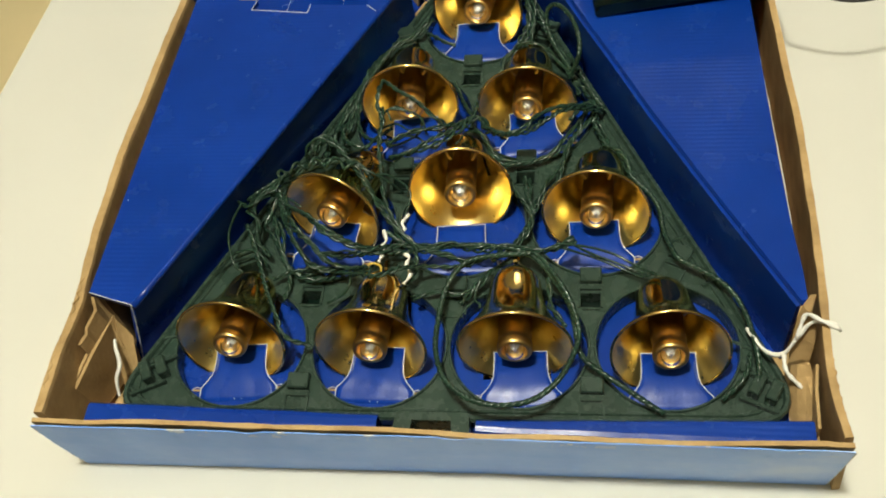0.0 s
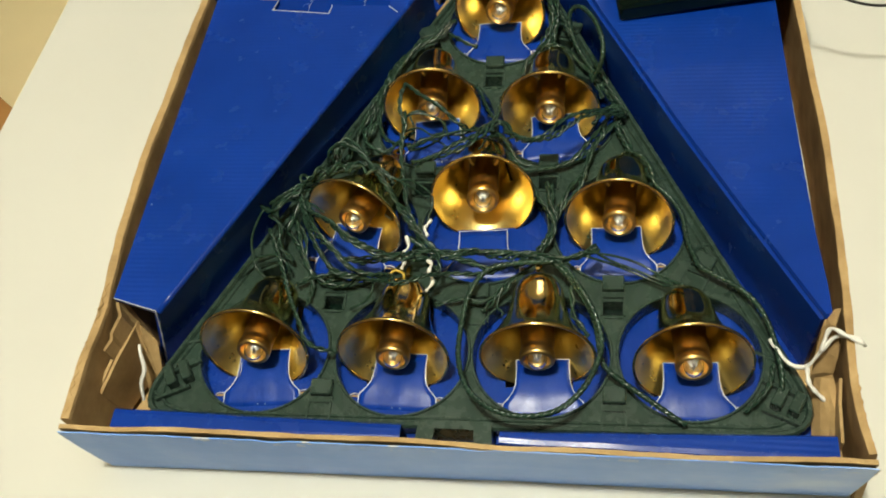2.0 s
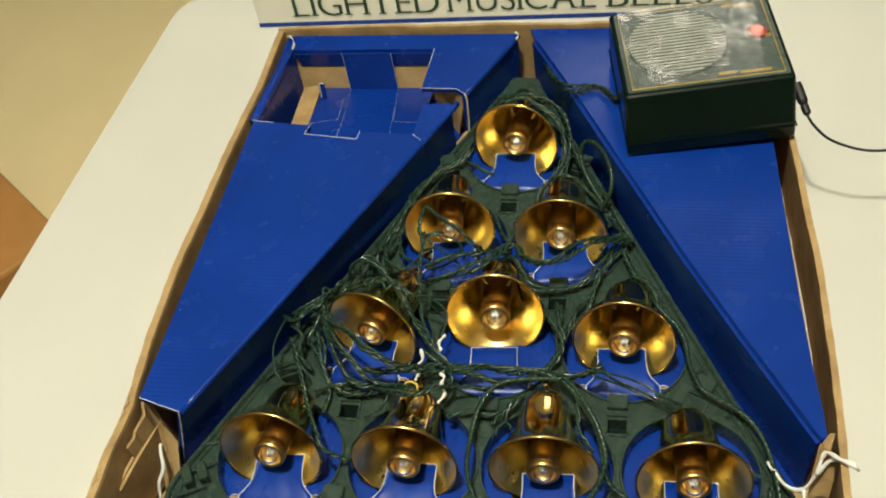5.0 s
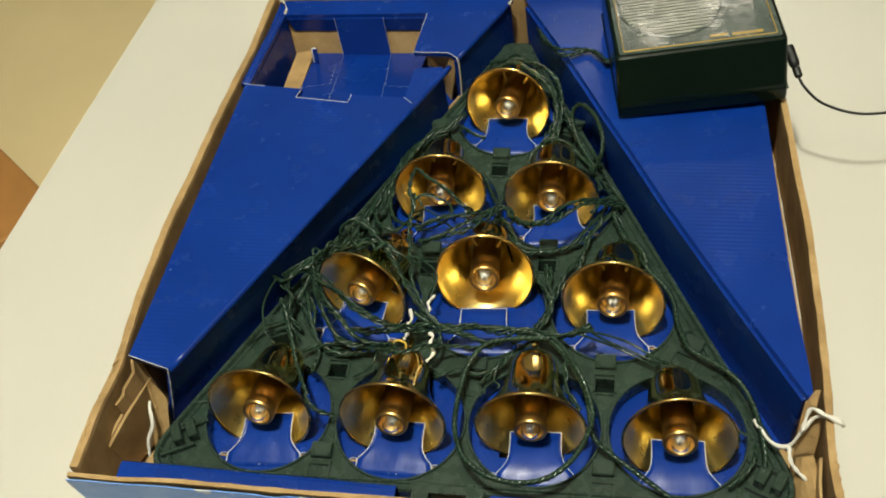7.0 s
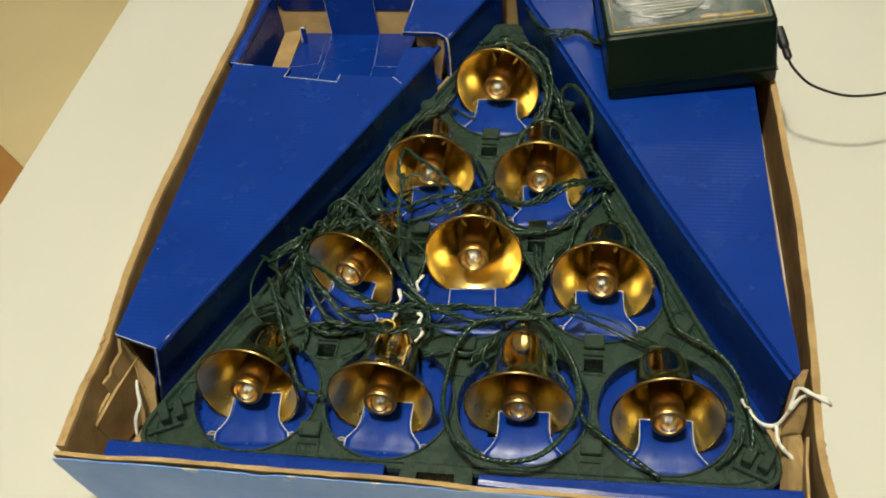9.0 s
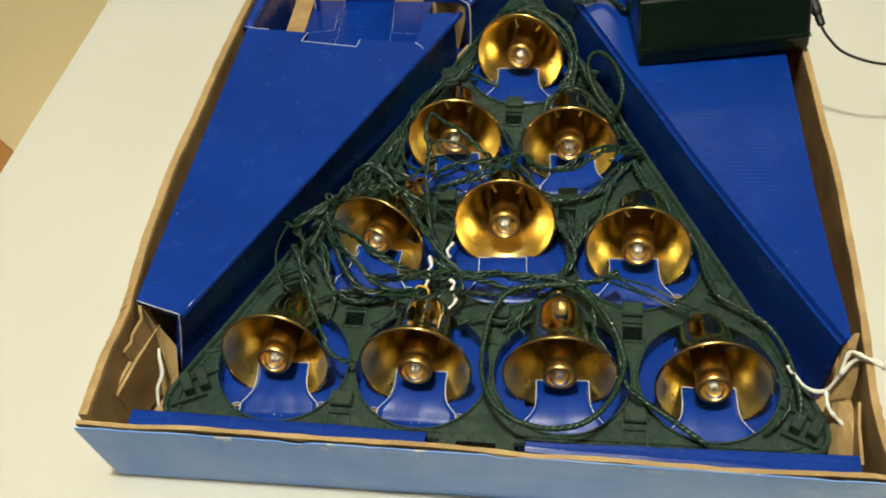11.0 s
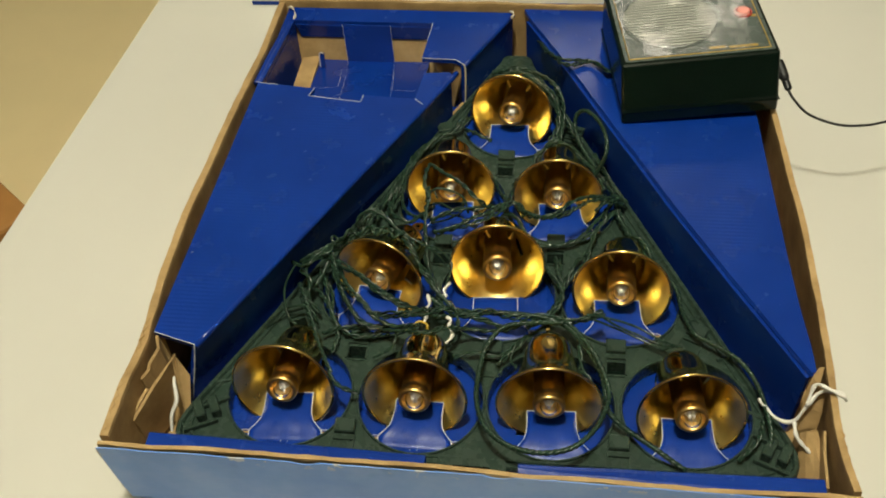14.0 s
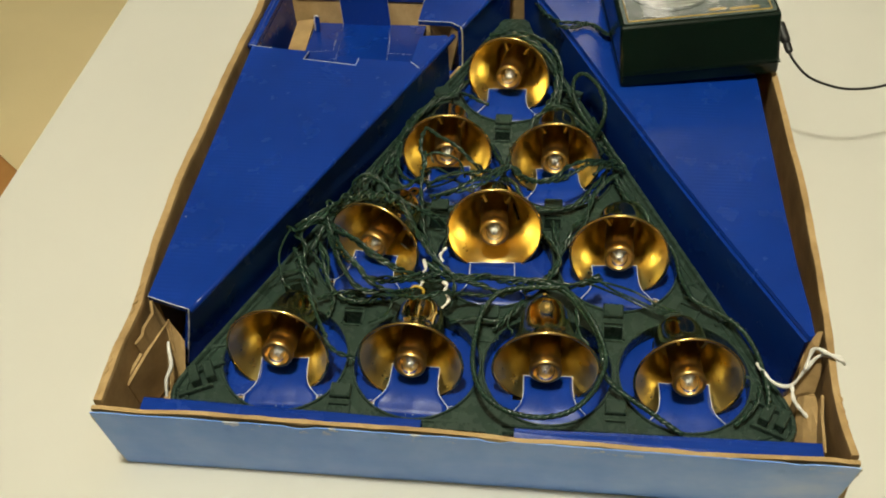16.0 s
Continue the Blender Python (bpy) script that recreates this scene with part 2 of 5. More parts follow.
def tube_into(bm, line, radius, sides=6):
    rings = []
    up = Vector((0.13, 0.21, 0.97)).normalized()
    for i, p in enumerate(line):
        way = (line[min(i + 1, len(line) - 1)] - line[max(i - 1, 0)]).normalized()
        side = way.cross(up)
        side = side.normalized() if side.length > 1e-4 else Vector((1, 0, 0))
        up = side.cross(way).normalized()
        r = radius(i / max(1, len(line) - 1)) if callable(radius) else radius
        rings.append([bm.verts.new(p + r * (math.cos(2 * math.pi * k / sides) * side + math.sin(2 * math.pi * k / sides) * up)) for k in range(sides)])
    for a, b in zip(rings, rings[1:]):
        for k in range(sides):
            bm.faces.new((a[k], a[(k + 1) % sides], b[(k + 1) % sides], b[k]))
    bm.faces.new(rings[0][::-1])
    bm.faces.new(rings[-1])


def tube(points, radius, sides=8, step=0.002):
    bm = bmesh.new()
    tube_into(bm, smooth_line(points, step), radius, sides)
    return bm


def outside_bells(p):
    """Moves a point that lies inside a bell's body out through its side."""
    for m in BELL_PLACES:
        q = m.inverted() @ p
        if 0.006 < q.y < 0.046:
            k = next(k for k in range(len(OUT) - 1) if OUT[k + 1][1] >= q.y or k == len(OUT) - 2)
            (r0, d0), (r1, d1) = OUT[k], OUT[k + 1]
            reach = r0 + (r1 - r0) * (q.y - d0) / max(1e-6, d1 - d0) + 0.0028
            across = math.hypot(q.x, q.z)
            if across < reach:
                if across < 1e-5:
                    q.z = 1e-5
                    across = 1e-5
                return m @ Vector((q.x * reach / across, q.y, q.z * reach / across))
    return p


BELL_PLACES = []


def twisted(points, radius=0.00070, apart=0.00064, pitch=0.0095, phase=0.0, slack=1.0):
    """Two insulated strands twisted round one another along a line."""
    line = [outside_bells(p) for p in smooth_line(points, 0.0011)]
    bm = bmesh.new()
    for strand in (0, math.pi):
        out, way_len, up = [], 0.0, Vector((0.1, 0.2, 0.97))
        for i, p in enumerate(line):
            way = (line[min(i + 1, len(line) - 1)] - line[max(i - 1, 0)]).normalized()
            side = way.cross(up)
            side = side.normalized() if side.length > 1e-4 else Vector((1, 0, 0))
            up = side.cross(way).normalized()
            if i:
                way_len += (p - line[i - 1]).length
            a = 2 * math.pi * way_len / pitch + 1.6 * noise.noise((way_len * 70, phase, 1.5)) + strand + phase
            loose = apart * (1.05 + slack * 0.75 * max(-0.2, noise.noise((way_len * 45, phase, 6.5 + strand))))
            sway = slack * 0.0011 * noise.noise((way_len * 60, phase, 2.5)) * side + slack * 0.0008 * noise.noise((way_len * 60, phase, 8.5)) * up
            out.append(p + sway + loose * (math.cos(a) * side + math.sin(a) * up))
        tube_into(bm, out, radius, 5)
    return bm


def lathe(profile, steps=40, axis="Y"):
    """Turns (radius, distance) pairs round an axis; distance runs along +Y."""
    bm = bmesh.new()
    rings = []
    for r, s in profile:
        if r < 1e-6:
            rings.append([bm.verts.new((0, s, 0))])
        else:
            rings.append([bm.verts.new((r * math.cos(2 * math.pi * k / steps), s, r * math.sin(2 * math.pi * k / steps))) for k in range(steps)])
    for a, b in zip(rings, rings[1:]):
        for k in range(steps):
            m = (k + 1) % steps
            if len(a) == 1 and len(b) == 1:
                continue
            if len(a) == 1:
                bm.faces.new((a[0], b[m], b[k]))
            elif len(b) == 1:
                bm.faces.new((a[k], a[m], b[0]))
            else:
                bm.faces.new((a[k], a[m], b[m], b[k]))
    return bm


def circle(cx, cy, r, steps=40):
    return [(cx + r * math.cos(2 * math.pi * k / steps), cy + r * math.sin(2 * math.pi * k / steps)) for k in range(steps)]


def rounded(points, radius, steps=6):
    """An outline with its corners rounded off."""
    out = []
    n = len(points)
    for i in range(n):
        a, b, c = Vector(points[i - 1]), Vector(points[i]), Vector(points[(i + 1) % n])
        r = radius[i] if isinstance(radius, (list, tuple)) else radius
        u, v = (a - b).normalized(), (c - b).normalized()
        d = min(r / max(0.05, math.tan(u.angle(v) / 2)), 0.48 * (a - b).length, 0.48 * (c - b).length)
        p, q = b + u * d, b + v * d
        for k in range(steps + 1):
            t = k / steps
            out.append(tuple((1 - t) ** 2 * p + 2 * t * (1 - t) * b + t * t * q))
    return out


# ---------------------------------------------------------------- room
FLOOR_Z, CEIL_Z = -0.45, 1.62
X0, X1, Y0, Y1 = -2.3, 3.6, -2.8, 1.5
solid("floor", box_bm(X0, X1, Y0, Y1, FLOOR_Z - 0.1, FLOOR_Z), CARPET, "beige carpeted floor below the table", "floor", kind="structure")
# ceiling and walls stay out of view and only shape the bounce
solid("ceiling", box_bm(X0, X1, Y0, Y1, CEIL_Z, CEIL_Z + 0.1), CEIL, "unseen ceiling, beige darkened to limit bounced light", "ceiling", kind="structure")
solid("wall_west", box_bm(X0 - 0.1, X0, Y0, Y1, FLOOR_Z, CEIL_Z), WALL, "unseen wall, tan darkened to limit bounced light", "wall", kind="structure")
solid("wall_east", box_bm(X1, X1 + 0.1, Y0, Y1, FLOOR_Z, CEIL_Z), WALL, "unseen wall, tan darkened to limit bounced light", "wall", kind="structure")
solid("wall_north", box_bm(X0 - 0.1, X1 + 0.1, Y1, Y1 + 0.1, FLOOR_Z, CEIL_Z), WALL, "unseen wall, tan darkened to limit bounced light", "wall", kind="structure")
solid("wall_south", box_bm(X0 - 0.1, X1 + 0.1, Y0 - 0.1, Y0, FLOOR_Z, CEIL_Z), WALL, "unseen wall, tan darkened to limit bounced light", "wall", kind="structure")

lamp = thing("ceiling_light", "round white ceiling light with a glowing diffuser", "lamp", pose(*LAMP))
part("frame", lathe([(0.0, 0.12), (0.13, 0.12), (0.14, 0.11), (0.13, 0.10), (0.0, 0.10)]), CEIL, lamp).matrix_basis = pose(0, 0, 0, 90)
part("diffuser", lathe([(0.0, 0.05), (0.06, 0.055), (0.10, 0.07), (0.12, 0.10), (0.0, 0.10)]), LAMP_GLOW, lamp).matrix_basis = pose(0, 0, 0, 90)

# out-of-view glowing panel, added so the blue card and film show glare
glare_source = thing("glare_panel", "unseen glowing panel added for the glare on card and film", "lamp", pose(0.14, Y1, 0.82))
part("frame", box_bm(-0.215, 0.215, -0.03, -0.001, -0.225, 0.225, 0.004), CEIL, glare_source)
part("diffuser", box_bm(-0.20, 0.20, -0.045, -0.0305, -0.21, 0.21, 0.004), GLARE_GLOW, glare_source)

# ---------------------------------------------------------------- table and what stands below it
table = thing("table", "low white laminate table with rounded corners", "table")
top_line = rounded([(-0.340, -0.30), (1.30, -0.30), (1.30, 0.462), (-0.279, 0.462)], 0.035, 8)
part("tabletop", prism(top_line, -0.026, 0.0), TABLE, table)
for lx, ly in ((-0.24, -0.24), (1.24, -0.24), (1.24, 0.40), (-0.23, 0.40)):
    part("leg", box_bm(lx - 0.02, lx + 0.02, ly - 0.02, ly + 0.02, FLOOR_Z, -0.026, 0.003), TABLE, table)

crate = thing("storage_box", "plain orange-brown board box on the carpet", "box", pose(-0.692, 0.402, FLOOR_Z, 0, 0, -38))
part("body", box_bm(-0.191, 0.191, -0.138, 0.138, 0.0, 0.23, 0.004), BROWN_BOX, crate)

# ---------------------------------------------------------------- the open gift box
W_BOARD = 0.0024


def board_wall(path, z0, z1, thick, sag, seed):
    """A standing strip of corrugated board along a path, with a worn, wavy top edge."""
    bm = bmesh.new()
    line = smooth_line([(x, y, 0) for x, y in path], 0.005)
    rows = []
    for i, p in enumerate(line):
        way = (line[min(i + 1, len(line) - 1)] - line[max(i - 1, 0)]).normalized()
        side = Vector((-way.y, way.x, 0))
        n1 = noise.noise((i * 0.05 * 5, seed, 0.3)) * sag + noise.noise((i * 0.7, seed, 4.1)) * sag * 0.35 - max(0.0, noise.noise((i * 0.33, seed, 12.0)) - 0.3) * sag * 2.0
        w = noise.noise((i * 0.12, seed, 9.0)) * 0.0009
        t = thick * (0.5 + 0.12 * noise.noise((i * 0.5, seed, 7.0)))
        top = z1 + n1
        sect = []
        for k, (h, half) in enumerate(((0, 1), (0.45, 1), (0.8, 1), (0.97, 1.05), (1, 0.9))):
            z = z0 + (top - z0) * h
            sect.append((p + side * (t * half + w * h) + Vector((0, 0, z)), p - side * (t * half - w * h) + Vector((0, 0, z))))
        ring = [bm.verts.new(a) for a, _ in sect] + [bm.verts.new(b) for _, b in reversed(sect)]
        rows.append(ring)
    for a, b in zip(rows, rows[1:]):
        m = len(a)
        for k in range(m):
            bm.faces.new((a[k], a[(k + 1) % m], b[(k + 1) % m], b[k]))
    bm.faces.new(rows[0])
    bm.faces.new(rows[-1][::-1])
    return bm


gift_box = thing("cardboard_box", "open corrugated gift box with torn edges and faded blue front", "box")
part("bottom_panel", prism([(-0.1615, 0.007), (0.1655, 0.009), (0.1660, 0.110), (0.1560, 0.343), (-0.1540, 0.341), (-0.1630, 0.130)], 0.0005, 0.004), KRAFT, gift_box)
for side, points in ((-1, ((-0.1640, 0.006), (-0.1645, 0.028), (-0.1630, 0.050), (-0.1634, 0.070))), (1, ((0.1640, 0.006), (0.1622, 0.020), (0.1615, 0.040)))):
    line = smooth_line([(x, y, 0.0568 if side < 0 else 0.0557) for x, y in points], 0.0008)
    bm = bmesh.new()
    tube_into(bm, [p + Vector((0.0007 * math.sin(2 * math.pi * i * 0.0008 / 0.0056), 0, 0.0010 * noise.noise((i * 0.09, side, 2.0)) - 0.0004)) for i, p in enumerate(line)], 0.0004, 5)
    part("fluting", bm, KRAFT, gift_box, "torn wavy inner ply of the board")


def lean(bm, height=0.055):
    """Sets the foot of the front back under its top edge."""
    for v in bm.verts:
        v.co.y += (1 - v.co.z / height) * (0.0050 + 0.0085 * (v.co.x + 0.1655))
    return bm


part("front_wall", lean(board_wall([(-0.1655, 0.0), (-0.08, 0.0005), (0.0, 0.0), (0.08, -0.001), (0.1655, 0.0)], 0.001, 0.0553, 0.0022, 0.0012, 1.0)), KRAFT, gift_box)
part("left_wall", board_wall([(-0.1634, 0.0030), (-0.1638, 0.0280), (-0.1622, 0.0500), (-0.1640, 0.0850), (-0.1656, 0.1300), (-0.1638, 0.1680), (-0.1616, 0.2150), (-0.1572, 0.2840), (-0.1554, 0.3420)], 0.001, 0.0565, 0.0042, 0.0012, 2.0), KRAFT, gift_box)
right_board = board_wall([(0.1638, 0.0030), (0.1618, 0.0200), (0.1610, 0.0460), (0.1620, 0.0800), (0.1626, 0.1110), (0.1614, 0.1660), (0.1574, 0.2450), (0.1541, 0.3000), (0.1521, 0.3450)], 0.001, 0.0555, 0.0034, 0.0007, 3.0)
for v in right_board.verts:
    v.co.x += 0.0055 * (1 - v.co.z / 0.0555)
part("right_wall", right_board, KRAFT, gift_box)
part("back_wall", board_wall([(-0.158, 0.3435), (-0.08, 0.3455), (0.005, 0.3455), (0.08, 0.347), (0.153, 0.3465)], 0.001, 0.0570, W_BOARD, 0.0010, 4.0), KRAFT, gift_box)


def front_print():
    bm = bmesh.new()
    cols = []
    count = 120
    for i in range(count + 1):
        x = -0.1655 + 0.331 * i / count
        top = 0.0549 + 0.0011 * noise.noise((i * 0.05 * 331 / 120, 1.0, 0.3)) + 0.0005 * noise.noise((i * 0.6, 6.0, 0.0)) - 0.009 * max(0.0, noise.noise((i * 0.13, 8.0, 0.0)) - 0.28)
        y = -0.0028 + 0.0005 * math.sin(i / count * math.pi) - 0.0004 * noise.noise((i * 0.08, 2.0, 1.0))
        cols.append([bm.verts.new((x, y - 0.0006 * math.sin(h * math.pi), 0.0008 + (top - 0.0008) * h)) for h in (0, 0.3, 0.6, 0.85, 1)])
    for a, b in zip(cols, cols[1:]):
        for k in range(4):
            bm.faces.new((a[k], b[k], b[k + 1], a[k + 1]))
    bmesh.ops.recalc_face_normals(bm, faces=bm.faces)
    bmesh.ops.solidify(bm, geom=bm.faces[:], thickness=0.0005)
    return bm


part("printed_front", lean(front_print()), SKY, gift_box, "faded pale-blue printed paper")
for x in (-0.1658, 0.1658):
    bm = bmesh.new()
    tube_into(bm, [Vector((x + 0.0003 * noise.noise((k * 0.8, x * 9, 0.0)), -0.0024 + 0.0003 * noise.noise((k * 0.9, x * 9, 3.0)), 0.001 + 0.053 * k / 24)) for k in range(25)], lambda u: 0.0006 + 0.0004 * noise.noise((u * 14, x * 30, 1.0)), 6)
    part("worn_corner", lean(bm), TORN, gift_box, "pale worn corner of the board")

# ---------------------------------------------------------------- blue liner under the tray, with bell-shaped flaps
# x, y of the bulb; centre of the hole; turn about the vertical; tip of the card flap
BELLS = [
    (-0.0951, 0.0449, -0.0935, 0.0535, -2, -0.0951, 0.0565),
    (-0.0296, 0.0436, -0.0278, 0.0545, -1, -0.0287, 0.0568),
    (0.0351, 0.0450, 0.0360, 0.0560, 2, 0.0365, 0.0557),
    (0.1018, 0.0434, 0.1012, 0.0570, 3, 0.1018, 0.0564),
    (-0.0583, 0.1174, -0.0585, 0.1210, -17, -0.0594, 0.1280),
    (0.0045, 0.1303, 0.0055, 0.1228, 4, 0.0041, 0.1256),
    (0.0702, 0.1171, 0.0702, 0.1245, -3, 0.0691, 0.1282),
    (-0.0267, 0.1881, -0.0255, 0.1912, 4, -0.0262, 0.1966),
    (0.0350, 0.1851, 0.0375, 0.1930, 0, 0.0363, 0.1994),
    (0.0043, 0.2578, 0.0060, 0.2620, -8, 0.0032, 0.2680),
]
LINER_Z = 0.0145


def sunk_opening(n):
    bx, by, _, _, turn, *_ = BELLS[n]
    c, w = math.cos(radians(turn)), math.sin(radians(turn))
    half = ((0.0152, -0.0056), (0.0155, 0.0040), (0.0137, 0.0120), (0.0118, 0.0200), (0.0118, 0.0340), (0.0090, 0.0430))
    shape = [(u, v + 0.0045) for u, v in half] + [(-u, v + 0.0045) for u, v in half[::-1]]
    return [(bx + u * c - v * w, by + u * w + v * c) for u, v in shape]


liner = thing("liner_card", "glossy blue card liner with bell-shaped flaps folded up", "card")
part("base_sheet", prism([(-0.1400, 0.016), (0.1500, 0.016), (0.1535, 0.026), (0.0090, 0.330), (-0.0040, 0.336), (-0.1470, 0.335), (-0.1540, 0.070)], LINER_Z - 0.003, LINER_Z, [sunk_opening(n) for n in range(10)]), BLUE_X, liner)


FLAP_LENGTH = 0.0278
# along the flap: half width and height over the sheet
FLAP = ((0.0, 0.0182, -0.0008), (0.03, 0.0182, -0.0001), (0.065, 0.0182, 0.0007), (0.10, 0.0182, 0.0012), (0.16, 0.0181, 0.0016), (0.24, 0.0180, 0.0020), (0.275, 0.0176, 0.0023), (0.32, 0.0163, 0.0026), (0.38, 0.0148, 0.0030), (0.46, 0.0133, 0.0033), (0.56, 0.0124, 0.0036), (0.70, 0.0120, 0.0039), (0.85, 0.0119, 0.0040), (1.0, 0.0119, 0.0041))


def flap_bm(seed):
    """A bell-shaped tongue hinged at its wide base, slightly humped."""
    bm = bmesh.new()
    rows = []
    for u, half, z in FLAP:
        rows.append([bm.verts.new((half * k / 6, FLAP_LENGTH * (u - 1), z + 0.00035 * noise.noise((k * 0.55, u * 2.5, seed)))) for k in range(-6, 7)])
    for a, b in zip(rows, rows[1:]):
        for k in range(12):
            bm.faces.new((a[k], a[k + 1], b[k + 1], b[k]))
    bmesh.ops.recalc_face_normals(bm, faces=bm.faces)
    for f in bm.faces:
        f.smooth = True
    made = bmesh.ops.solidify(bm, geom=bm.faces[:], thickness=0.0006)
    return bm


def flap_edge_bm(seed):
    """The pale cut edge round the tongue."""
    bm = bmesh.new()
    for s in (-1, 1):
        tube_into(bm, [Vector((s * half, FLAP_LENGTH * (u - 1), z + 0.00035 * noise.noise((s * 6 * 0.55, u * 2.5, seed)))) for u, half, z in FLAP[1:]], lambda v: 0.00024 + 0.00012 * noise.noise((v * 9, seed, s)), 5)
    u, half, z = FLAP[-1]
    tube_into(bm, [Vector((half * k / 6, 0, z + 0.00035 * noise.noise((k * 0.55, u * 2.5, seed)))) for k in range(-6, 7)], 0.00022, 5)
    return bm


for n, (bx, by, hx, hy, turn, fx, fy) in enumerate(BELLS):
    flap = part("flap", flap_bm(n * 3.7), BLUE_FLAP, liner)
    flap.matrix_basis = pose(fx, fy, LINER_Z, 0, 0, (4, -1, 3, 2, -6, 3, 3, 6, 6, 1)[n])
    part("cut_edge", flap_edge_bm(n * 3.7), WHITE_EDGE, flap, "pale torn card edge")
    # little torn tabs beside the hinge
    for s in (-1, 1):
        tab = sheet([((s * 0.0181, -0.0215, 0.0004), (s * 0.0222, -0.0213, 0.0004), (s * (0.0216 + 0.0006 * math.sin(n * 5)), -0.0205, 0.0007), (s * 0.0181, -0.0207, 0.0008))], 0.0005)
        part("torn_tab", tab, KRAFT, flap)
        scrap = bmesh.new()
        tube_into(scrap, [Vector((s * 0.0182, -0.0230, 0.0010)), Vector((s * 0.0182, -0.0206, 0.0020)), Vector((s * 0.0200, -0.0200, 0.0017)), Vector((s * (0.0218 + 0.0006 * math.sin(n * 5)), -0.0202, 0.0012)), Vector((s * 0.0228, -0.0211, 0.0008))], 0.00022, 5)
        part("torn_edge", scrap, WHITE_EDGE, flap, "pale torn card edge")
    notch = bmesh.new()
    tube_into(notch, [Vector((0.0018 * math.cos(a), -0.0262 + 0.0016 * math.sin(a), 0.0006)) for a in [math.pi * k / 8 for k in range(9)]], 0.00028, 5)
    part("thumb_notch", notch, WHITE_EDGE, flap, "pale cut card edge")

# ledges of the liner along the front
for x0, x1, y0, y1, z0, z1 in ((-0.1480, -0.0190, 0.0138, 0.0112, 0.0458, 0.0470), (0.0225, 0.1545, 0.0088, 0.0148, 0.0495, 0.0445)):
    bm = bmesh.new()
    cols = []
    for i in range(33):
        u = i / 32
        x, back, top = x0 + (x1 - x0) * u, y0 + (y1 - y0) * u, z0 + (z1 - z0) * u
        sect = ((0.0030, 0.0125), (0.0030, top - 0.0012), (0.0036, top - 0.0004), (0.0055, top), (back - 0.0028, top), (back - 0.0010, top - 0.0004), (back, top - 0.0018), (back + 0.0004, 0.0150))
        cols.append([bm.verts.new((x, y + 0.0004 * noise.noise((x * 40, 1, 0)), z + (0.0006 * noise.noise((x * 30, 3, 0)) if k else 0))) for k, (y, z) in enumerate(sect)])
    for a, b in zip(cols, cols[1:]):
        for k in range(7):
            bm.faces.new((a[k], b[k], b[k + 1], a[k + 1]))
    bmesh.ops.recalc_face_normals(bm, faces=bm.faces)
    bmesh.ops.solidify(bm, geom=bm.faces[:], thickness=0.0007)
    part("front_ledge", bm, BLUE_L, liner, smooth=False)

# ---------------------------------------------------------------- left insert, with the recess for the control box
INS_Z = 0.0545
left_insert = thing("left_insert", "folded glossy blue card insert with an open recess, in the box", "card insert")
panel_l = [(-0.1592, 0.0633), (-0.1369, 0.0570), (-0.0325, 0.2708), (-0.0345, 0.2738), (-0.0505, 0.2725), (-0.0530, 0.2470), (-0.0850, 0.2490), (-0.0860, 0.2425), (-0.1185, 0.2465), (-0.1165, 0.2540), (-0.1505, 0.2575), (-0.1437, 0.3240), (-0.0510, 0.3245), (-0.0538, 0.2872), (-0.0325, 0.2865), (-0.0270, 0.2822), (0.0006, 0.3385), (-0.1500, 0.3385)]
part("top_panel", prism(panel_l, INS_Z - 0.003, INS_Z), BLUE_L, left_insert)


def standing(a, b, z0, z1, thick):
    """An upright board from a to b."""
    a, b = Vector((*a, 0)), Vector((*b, 0))
    side = Vector((-(b - a).y, (b - a).x, 0)).normalized() * thick / 2
    bm = bmesh.new()
    n = 24
    cols = []
    for i in range(n + 1):
        p = a.lerp(b, i / n)
        cols.append([bm.verts.new(p + s * side + Vector((0, 0, z))) for s, z in ((-1, z0), (1, z0), (1, z1), (-1, z1))])
    for c, d in zip(cols, cols[1:]):
        for k in range(4):
            bm.faces.new((c[k], c[(k + 1) % 4], d[(k + 1) % 4], d[k]))
    bm.faces.new(cols[0])
    bm.faces.new(cols[-1][::-1])
    return bm


part("inner_side", sheet([((-0.1372, 0.0578, INS_Z - 0.0032), (-0.0335, 0.2700, INS_Z - 0.0032), (-0.0335, 0.2700, 0.0135), (-0.1452, 0.0500, 0.0135))], 0.0025), BLUE_X, left_insert)
part("inner_side", standing((-0.0276, 0.2820), (-0.0005, 0.3370), 0.0135, INS_Z - 0.0032, 0.0025), BLUE_X, left_insert)
part("slot_foot", standing((-0.0335, 0.2700), (-0.0276, 0.2820), 0.0135, 0.0240, 0.0025), KRAFT, left_insert)
part("outer_side", standing((-0.1575, 0.0650), (-0.1490, 0.3370), 0.0045, INS_Z - 0.0032, 0.0025), KRAFT, left_insert)
# recess: hanging back flap, tongue, sloping shelf, left flap and brown inner faces
part("back_flap", sheet([((-0.1437, 0.3242, INS_Z - 0.003), (-0.0510, 0.3246, INS_Z - 0.003), (-0.0530, 0.3258, 0.0410), (-0.1410, 0.3258, 0.0410))], 0.0008), BLUE_L, left_insert)
part("tongue", sheet([((-0.1112, 0.3228, 0.0530), (-0.0792, 0.3228, 0.0530), (-0.0780, 0.3205, 0.0240), (-0.1100, 0.3205, 0.0240))], 0.0008), BLUE_L, left_insert)
part("shelf", sheet([((-0.1290, 0.3215, 0.0240), (-0.0545, 0.3215, 0.0240), (-0.0535, 0.2480, 0.0440), (-0.1240, 0.2480, 0.0440))], 0.0008), BLUE_L, left_insert)
